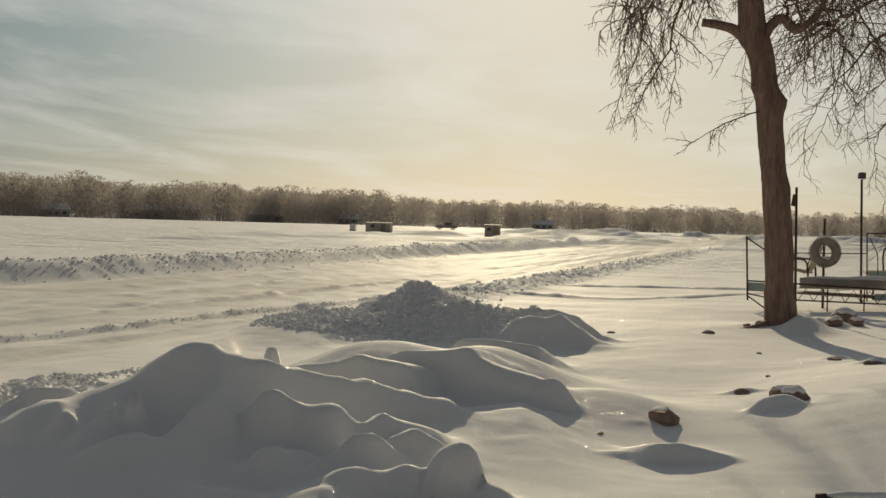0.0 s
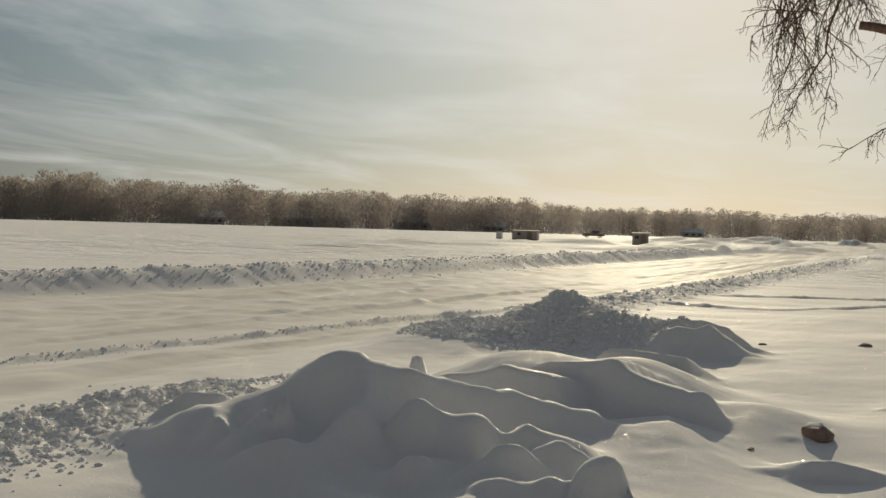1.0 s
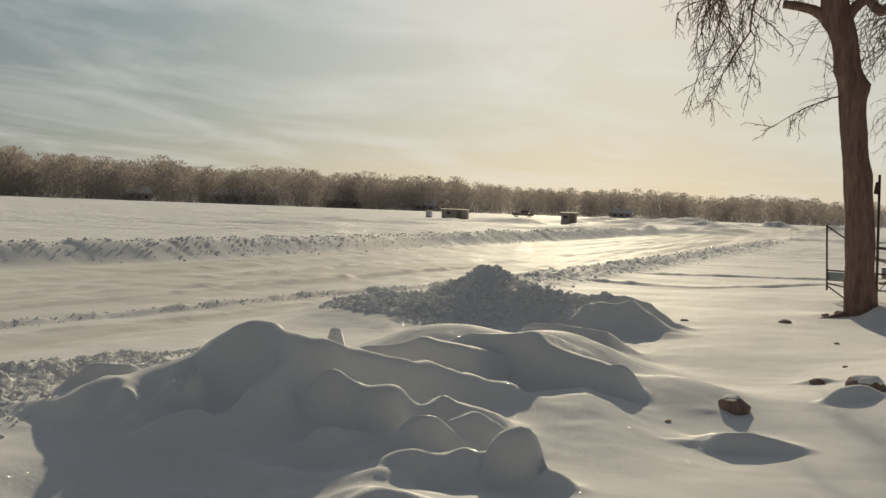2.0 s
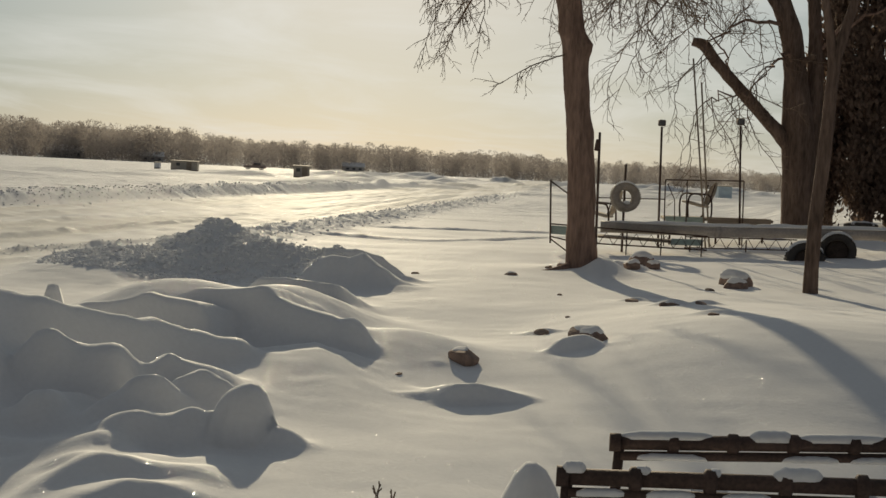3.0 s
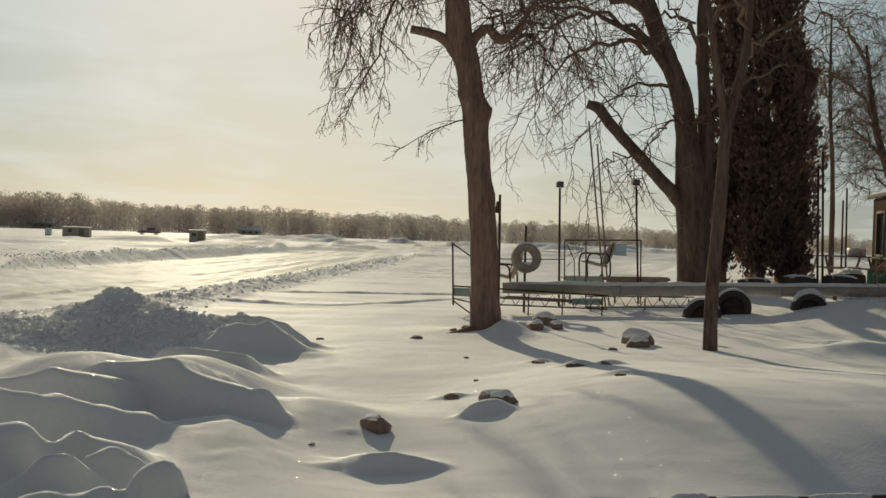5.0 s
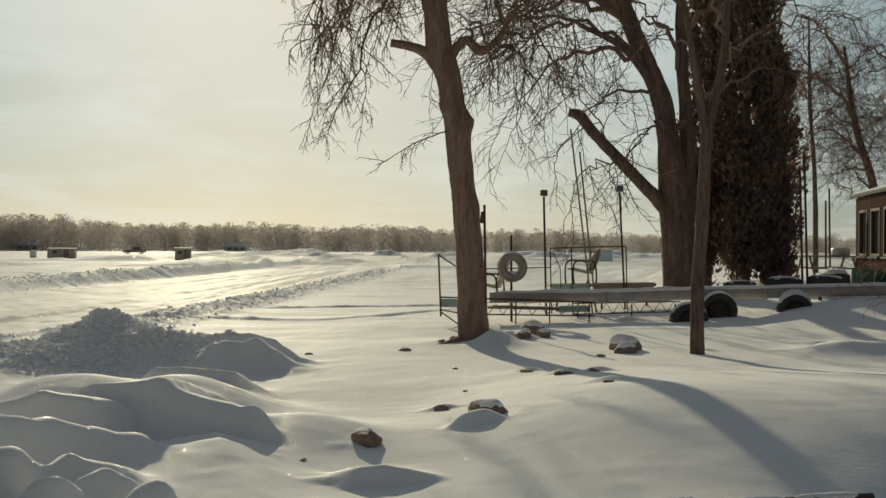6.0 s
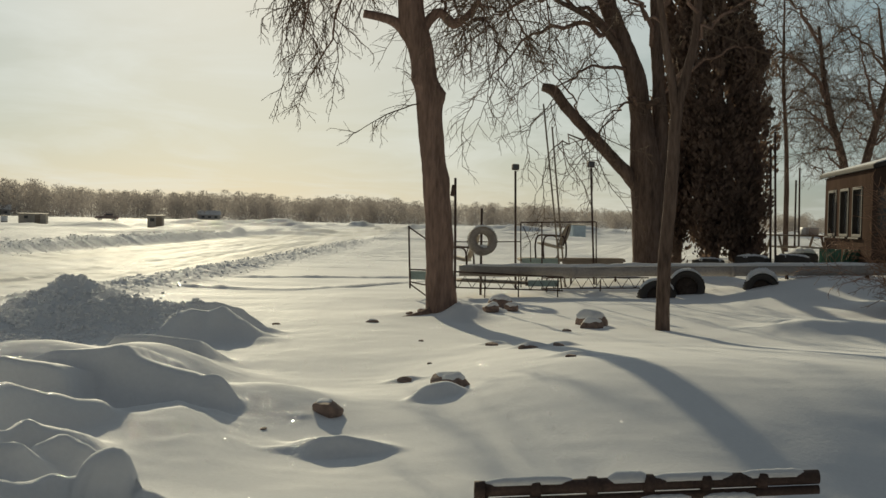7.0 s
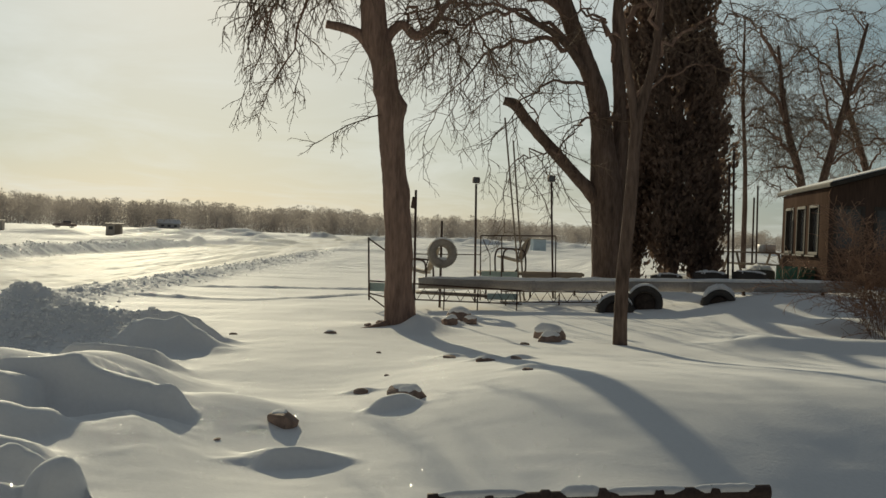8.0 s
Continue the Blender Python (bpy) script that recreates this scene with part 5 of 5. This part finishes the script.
def lawn_chair(at, turn, label, size=0.8):
    t = thing("lawn_chair", at, label, "chair", "chairs on the dock", turn)
    t.matrix_world = pose(*at, 0, 0, turn) @ Matrix.Scale(size, 4)
    for s in (-0.28, 0.28):
        part("arm_frame", tube(bmesh.new(), curve([(s, -0.3, 0.0), (s, -0.32, 0.35), (s, -0.25, 0.56), (s, 0.0, 0.58), (s, 0.25, 0.52), (s, 0.3, 0.1), (s, 0.25, 0.0)], 5), 0.023, 8), RUST, t)
    part("seat", box(bmesh.new(), (0.52, 0.54, 0.05), (0, -0.02, 0.33), (-12, 0, 0), 0.015), GREYBOARD, t)
    # shell back: a dished, rounded panel on a tilt
    bm = bmesh.new()
    rows = []
    for i in range(9):
        v = i / 8
        half = 0.27 * math.sqrt(max(0.02, 1 - abs(2 * v - 0.9) ** 2.6))
        rows.append([bm.verts.new((half * u, 0.26 + 0.22 * v + 0.05 * (1 - u * u), 0.32 + 0.56 * v)) for u in (-1, -0.6, -0.2, 0.2, 0.6, 1)])
    for p, q in zip(rows, rows[1:]):
        for k in range(5):
            bm.faces.new((p[k], p[k + 1], q[k + 1], q[k]))
    bmesh.ops.solidify(bm, geom=bm.faces[:], thickness=0.012)
    part("backrest", bm, GREYBOARD, t, "rounded shell backrest")
    for s in (-0.22, 0.22):
        part("brace", tube(bmesh.new(), [(s, 0.24, 0.33), (s, 0.37, 0.82)], 0.014, 6), RUST, t)
    return t


lawn_chair((2.78, 25.0, 0.97), -75, "rusty metal-framed lawn chair on the dock deck")
lawn_chair((0.86, 23.4, 0.72), -110, "rusty low lawn chair beside the hung tyre")


def adirondack(at, turn):
    t = thing("garden_chair", at, "green plastic garden chair by the house", "chair", "green garden chairs", turn)
    part("seat", box(bmesh.new(), (0.5, 0.5, 0.03), (0, 0, 0.3), (10, 0, 0), 0.01), GREEN, t)
    for k in range(4):
        part("slat", box(bmesh.new(), (0.117, 0.02, 0.62), (-0.18 + 0.12 * k, 0.28, 0.62), (-18, 0, 0), 0.006), GREEN, t)
    for s in (-0.27, 0.27):
        part("arm", box(bmesh.new(), (0.1, 0.6, 0.025), (s, 0, 0.5), (0, 0, 0), 0.008), GREEN, t)
        for y in (-0.25, 0.22):
            part("leg", box(bmesh.new(), (0.04, 0.06, 0.5), (s, y, 0.25), (0, 0, 0), 0.006), GREEN, t)


adirondack((9.86, 28.4, rear_z(9.86, 28.4) - 0.55), 200)
adirondack((9.5, 28.2, rear_z(9.5, 28.2) - 0.55), 165)


def picnic_table():
    at = at_floor(10.2, 33.0, 0.1)
    t = thing("picnic_table", at, "weathered wooden picnic table with snow on it", "table", "", 12)
    for k in range(5):
        part("plank", box(bmesh.new(), (1.7, 0.14, 0.04), (0, -0.3 + 0.15 * k, 0.76), (0, 0, 0), 0.006), TIMBER, t)
    for s in (-0.62, 0.62):
        part("bench_plank", box(bmesh.new(), (1.7, 0.22, 0.04), (0, s, 0.45), (0, 0, 0), 0.006), TIMBER, t)
        for e in (-0.6, 0.6):
            part("leg", tube(bmesh.new(), [(s, e * 1.05, 0.0), (s, e * 0.35, 0.75)], 0.035, 6), TIMBER, t)
    tagged(part("crate", box(bmesh.new(), (0.4, 0.3, 0.2), (10.55, 33.0, at[2] + 0.88), (0, 0, 15), 0.01), WHITE), "pale box on the picnic table", "box")


picnic_table()


def drum():
    at = at_floor(9.3, 29.5, 0.05)
    t = thing("snow_covered_tub", at, "round rubber tub with snow on top", "tub")
    part("body", tyre_mesh(0.36, 0.16, 0.3), RUBBER, t).matrix_local = pose(0, 0, 0.16)
    snow_cap([(9.0, 29.5, at[2] + 0.3), (9.3, 29.5, at[2] + 0.33), (9.6, 29.5, at[2] + 0.3)], 0.3, 0.1, 77, t, label="cap of snow on a round tub")


drum()


# the dock, its clutter, the house and the trees behind stand a little further out, and larger
for ob in [o for o in scene.objects if o.parent is None and o.matrix_basis.translation.y > -1 and o.name.split(".")[0] in (
        "big_tree", "cedar_tree", "bare_tree", "house", "gate_post", "lamp_post", "mast", "steel_post", "float_pipe", "dock_section", "steel_truss", "dock_railing", "dock_deck",
        "tyre_post", "tyre", "lawn_chair", "garden_chair", "picnic_table", "crate", "snow_covered_tub")]:
    ob.matrix_basis = Matrix.Translation((0, 0, 1.65)) @ Matrix.Scale(BACK, 4) @ Matrix.Translation((0, 0, -1.65)) @ ob.matrix_basis


# ---- bench near the camera ----
def pipe_bench():
    t = thing("pipe_bench", (0, 0, 0), "low rusty double-pipe bench frame capped with snow", "bench")
    for y, x0, x1, z0, z1, dz in ((5.76, 0.40, 2.0, 0.405, 0.50, 0.058), (5.12, 0.16, 1.95, 0.385, 0.45, 0.062)):
        n = 6
        part("rail", tube(bmesh.new(), [(x0, y, z0), (x1, y, z1)], 0.034, 14), RUST, t)
        part("rail", tube(bmesh.new(), [(x0 + 0.03, y - 0.01, z0 - dz), (x1, y - 0.01, z1 - dz)], 0.022, 12), RUST, t)
        part("end_cap", tube(bmesh.new(), [(x0 - 0.02, y, z0), (x0 + 0.03, y, z0)], 0.043, 16), RUST, t)
        for k in range(1, n):
            x = x0 + (x1 - x0) * k / n
            z = z0 + (z1 - z0) * k / n
            part("collar", tube(bmesh.new(), [(x - 0.03, y, z), (x - 0.018, y, z), (x + 0.018, y, z), (x + 0.03, y, z)], [0.03, 0.044 if y > 5.5 else 0.05, 0.044 if y > 5.5 else 0.05, 0.03], 16), RUST, t)
            part("spacer", box(bmesh.new(), (0.05, 0.035, dz), (x, y - 0.005, z - dz / 2), (0, 0, 0), 0.006), RUST, t, "", False)
        for x in (x0 + 0.01, x1 - 0.15):
            part("leg", tube(bmesh.new(), [(x + 0.015, y, z0 - 0.02), (x - 0.05, y - 0.1, -1.1)], [0.024, 0.034], 10), RUST, t)
    # snow on the bench
    for i, (a, b, y, z, w, h) in enumerate(((0.42, 0.85, 5.76, 0.437, 0.034, 0.022), (1.0, 1.2, 5.76, 0.465, 0.04, 0.035), (1.2, 1.62, 5.76, 0.475, 0.034, 0.022), (1.62, 1.95, 5.76, 0.5, 0.034, 0.022),
                                             (0.16, 0.26, 5.12, 0.418, 0.035, 0.03), (0.45, 0.52, 5.12, 0.428, 0.025, 0.02), (0.75, 0.8, 5.12, 0.438, 0.025, 0.02), (1.0, 1.2, 5.12, 0.445, 0.04, 0.035))):
        snow_cap([(a, y, z), ((a + b) / 2, y, z + 0.004 * (b - a) * 8), (b, y, z + 0.055 * (b - a))], w, h, 100 + i, t, label="small cap of snow on the pipe bench", lumps=0.14)
    for i, (a, b, y, z) in enumerate(((0.5, 0.82, 5.735, 0.352), (1.15, 1.4, 5.735, 0.385), (1.45, 1.7, 5.735, 0.40), (0.22, 0.42, 5.095, 0.328), (0.5, 0.70, 5.095, 0.34), (0.8, 1.0, 5.095, 0.35))):
        snow_cap([(a, y, z), ((a + b) / 2, y, z + 0.008), (b, y, z + 0.012)], 0.026, 0.016, 130 + i, t, label="snow packed between the bench pipes", lumps=0.12)


pipe_bench()


# ---- stones, clods, weeds ----
def stone(at, size, seed, mat=None, snow=0.0, label="angular brown stone poking out of snow", sink=0.25):
    z = floor_z(*at)
    t = thing("stone", (*at, z), label, "stone", "shore stones", (seed * 47) % 360)
    rng = random.Random(seed * 13)
    cuts = [(Vector((rng.gauss(0, 1), rng.gauss(0, 1), rng.gauss(0.2, 0.8))).normalized(), rng.uniform(0.58, 0.86)) for _ in range(8)]

    def reach(n):
        near = sorted(d / max(n.dot(c), 0.05) for c, d in cuts)
        return min(1.2, near[0] * 0.94 + 0.06 * min(near[1], 1.3)) + 0.02 * noise.noise(n * 5 + Vector((0, seed, 0)))

    def body(detail, cover):
        bm = bmesh.new()
        bmesh.ops.create_icosphere(bm, subdivisions=detail, radius=1.0)
        for v in bm.verts:
            n = v.co.normalized()
            k = reach(n)
            if cover:
                lie = float(ramp((n.z + 0.2 * noise.noise(n * 3) - 0.62 + 0.75 * snow) / 0.5))
                k *= 0.92 + lie * (0.10 + 0.22 * snow)
            v.co = Vector((n.x * size[0] * k, n.y * size[1] * k, n.z * size[2] * k + size[2] * (1 - 2 * sink)))
        return bm

    part("rock", body(4, False), mat or ROCK, t, "", False)
    if snow:
        part("snow_cover", body(4, True), SNOWFALL, t, "snow lying on the stone")
    return t


stone((-0.64, 10.15), (0.15, 0.13, 0.105), 6, snow=0.2, sink=0.36)
stone((0.45, 11.2), (0.21, 0.18, 0.13), 2, snow=0.5, sink=0.36, label="brown stone half covered by snow")
stone((2.72, 18.9), (0.27, 0.23, 0.155), 3, snow=0.45, sink=0.38, label="dark stone capped with thick snow")
stone((2.68, 18.3), (0.17, 0.12, 0.09), 4, snow=0.4, label="low stone capped with snow")
stone((1.66, 22.4), (0.27, 0.22, 0.17), 5, snow=0.4, sink=0.38, label="dark stone capped with snow by the dock")
stone((1.78, 21.6), (0.14, 0.12, 0.09), 8, snow=0.3, label="small stone dusted with snow")
stone((1.35, 21.2), (0.2, 0.14, 0.1), 9, snow=0.5, label="small stone dusted with snow")
for i, (x, y, q) in enumerate(((0.0, 12.1, 0.08), (-0.58, 18.9, 0.09), (-2.0, 18.8, 0.06), (-1.06, 9.5, 0.035), (0.17, 16.1, 0.04), (1.03, 15.0, 0.08), (1.36, 13.95, 0.1), (1.74, 14.3, 0.08), (2.25, 17.6, 0.07), (1.62, 12.0, 0.05), (0.25, 13.4, 0.03), (0.22, 20.35, 0.11), (-0.02, 20.15, 0.08))):
    stone((x, y), (q * 1.15, q * 0.8, q * 0.45), 10 + i, snow=0.15 if q > 0.08 else 0.0, sink=0.47, label="small brown stone tip showing through snow")


def weed(at, tall, seed):
    t = thing("dry_weed", at_floor(*at), "dry brown weed stalk poking through snow", "weed")
    rng = random.Random(seed)
    V, F = [], []
    for k in range(2):
        spray(V, F, rng, (0.01 * k, 0, -0.03), (rng.uniform(-0.3, 0.3), rng.uniform(-0.2, 0.2), 1), tall * rng.uniform(0.7, 1), 0.0013, 1, 0.0, 0.03, 0.4)
    mesh_part("stalks", V, F, TWIG, t)


weed((-0.6, 5.2), 0.13, 1)
weed((-0.55, 5.24), 0.10, 2)


def snow_clods():
    """Broken lumps of ploughed snow along the banks and on the heap."""
    rng = random.Random(71)
    bm0 = bmesh.new()
    bmesh.ops.create_icosphere(bm0, subdivisions=1, radius=1.0)
    base = np.array([v.co[:] for v in bm0.verts])
    tris = np.array([[v.index for v in f.verts] for f in bm0.faces])
    bm0.free()
    spots = []
    for k in range(3600):
        y = 5.4 + 4.8 * rng.random() ** 0.9 if k < 3000 else rng.uniform(9.5, 12.5)
        spots.append((-6.35 + 0.1 * min(0, y - 8.5) * -3.5 * 0.3 + rng.gauss(0.25, 0.38 if k < 3000 else 0.12), y, rng.choice((0.01, 0.016, 0.024)) * rng.uniform(0.7, 1.3)))
    for k in range(5200):
        x, y = rng.gauss(-5.3, 1.4), rng.gauss(17.0, 0.9)
        if float(rough_mask(np.array([x]), np.array([y]))[0]) > 0.16:
            spots.append((x, y, rng.choice((0.011, 0.02, 0.034)) * rng.uniform(0.7, 1.4)))
    for k in range(2600):
        y = 18 + 75 * rng.random() ** 1.7
        spots.append((float(road_right(y)) + 0.35 + rng.gauss(0, 0.42), y, rng.choice((0.014, 0.022, 0.032)) * rng.uniform(0.8, 1.3)))
    for k in range(3600):
        y = 15 + 80 * rng.random() ** 1.4
        spots.append((float(road_left(y)) - 0.5 + rng.gauss(-0.1, 0.5), y, rng.choice((0.012, 0.02, 0.032)) * rng.uniform(0.8, 1.3)))
    for k in range(700):
        y = 9 + 22 * rng.random()
        spots.append((-9.27 + 0.128 * (y - 11.5) + rng.gauss(0, 0.10), y, rng.uniform(0.007, 0.018)))
    sx, sy, ss = np.array(spots).T
    sz = height(sx, sy) + ss * 0.1
    gen = np.random.default_rng(7)
    q = base[None] * gen.uniform(0.65, 1.35, (len(spots), 12, 1)) * (ss[:, None] * np.stack([gen.uniform(0.8, 1.3, len(spots)), gen.uniform(0.8, 1.3, len(spots)), gen.uniform(0.6, 0.95, len(spots))], 1))[:, None, :]
    V = (q + np.stack([sx, sy, sz], 1)[:, None, :]).reshape(-1, 3)
    F = (tris[None] + 12 * np.arange(len(spots))[:, None, None]).reshape(-1, 3)
    me = bpy.data.meshes.new("snow_clods")
    me.from_pydata(V.tolist(), [], F.tolist())
    me.materials.append(SNOW)
    tagged(new("snow_clods", me), "broken lumps of ploughed snow along the ice road", "snow", kind="stuff")


snow_clods()


# ---- out on the lake ----
def ice_shack(at, size, turn, label, mat):
    t = thing("ice_shack", (*at, 0.0), label, "shack", "ice shacks on the lake", turn)
    w, d, h = size
    bm = bmesh.new()
    box(bm, (w, d, h), (0, 0, h / 2 + 0.15), (0, 0, 0), 0.03)
    part("wall", bm, mat, t, "", False)
    part("roof", box(bmesh.new(), (w + 0.25, d + 0.25, 0.09), (0, 0, h + 0.2), (2, 0, 0), 0.02), GREYBOARD, t, "flat board roof", False)
    if w > 1.6:
        part("door", box(bmesh.new(), (0.7, 0.04, h * 0.85), (w * 0.2, -d / 2 - 0.02, h * 0.43 + 0.2), (0, 0, 0), 0.01), TIMBER, t, "", False)
        part("window", box(bmesh.new(), (0.5, 0.04, 0.4), (-w * 0.22, -d / 2 - 0.02, h * 0.6 + 0.2), (0, 0, 0), 0.01), FARPANE, t, "", False)
    for s in (-1, 1):
        part("runner", box(bmesh.new(), (w, 0.12, 0.2), (0, s * d * 0.35, 0.08), (0, 0, 0), 0.02), TIMBER, t, "", False)


ice_shack((-32.4, 155), (2.0, 1.8, 1.35), 12, "grey wooden ice-fishing shack on the frozen lake", GREYBOARD)
ice_shack((-52.1, 170), (3.6, 2.0, 1.2), 8, "long brown ice-fishing shack on the frozen lake", GREYBOARD)
ice_shack((-60, 182), (0.8, 0.8, 0.8), 0, "small pale ice-fishing shelter on the lake", WHITE)
ice_shack((18.2, 140), (1.5, 1.2, 1.5), 10, "small pale blue fishing shelter on the ice", PALEBLUE)


def parked_truck(at, turn, label):
    t = thing("pickup_truck", (*at, 0.0), label, "truck", "", turn)
    bm = bmesh.new()
    box(bm, (5.2, 1.8, 0.65), (0, 0, 0.75), (0, 0, 0), 0.12)
    part("body", bm, CARPAINT, t)
    cab = part("cab", box(bmesh.new(), (2.0, 1.6, 0.65), (0.4, 0, 1.38), (0, 0, 0), 0.2), CARPAINT, t)
    part("window", box(bmesh.new(), (1.6, 1.62, 0.38), (0.4, 0, 1.42), (0, 0, 0), 0.03), GLASS, cab)
    for x in (-1.6, 1.6):
        for y in (-0.85, 0.85):
            w = part("wheel", tyre_mesh(0.36, 0.16, 0.22), RUBBER, t)
            w.matrix_local = pose(x, y, 0.36, 90, 0, 0)


parked_truck((-72, 290), 25, "dull red-brown pickup truck parked far out on the ice")


def far_house(at, size, turn, z, label):
    t = thing("far_house", (*at, z), label, "house", "houses on the far shore", turn)
    w, d, h = size
    wall = part("wall", box(bmesh.new(), (w, d, h), (0, 0, h / 2)), FARWALL, t, "", False)
    bm = bmesh.new()
    a = [bm.verts.new(p) for p in ((-w / 2 - 0.4, -d / 2 - 0.5, h), (w / 2 + 0.4, -d / 2 - 0.5, h), (w / 2 + 0.4, d / 2 + 0.5, h), (-w / 2 - 0.4, d / 2 + 0.5, h), (-w / 2 - 0.4, 0, h + d * 0.3), (w / 2 + 0.4, 0, h + d * 0.3))]
    for f in ((0, 1, 5, 4), (3, 4, 5, 2), (0, 4, 3), (1, 2, 5), (0, 3, 2, 1)):
        bm.faces.new([a[i] for i in f])
    part("roof", bm, SNOW, t, "snow-covered roof", False)
    for k in range(3):
        part("window", box(bmesh.new(), (w * 0.14, 0.1, h * 0.35), (w * (-0.3 + 0.3 * k), -d / 2 - 0.03, h * 0.55)), FARPANE, wall, "", False)


for i, (az, extra, size) in enumerate(((-27.5, 18, (10, 7, 3.0)), (-25.9, 26, (11, 8, 3.4)), (-31.5, 13, (8, 7, 2.4)), (-18.5, 9, (8, 6, 2.2)), (-9.5, 8, (9, 6, 2.2)), (-22.3, 14, (12, 7, 2.6)))):
    r = float(shore_distance(az)) + extra
    far_house((r * math.sin(radians(az)), r * math.cos(radians(az))), size, -az + 8 * (i % 3), 5.0 * float(ramp((extra - 4) / 160)), "low lakeside house with a snow-covered roof")
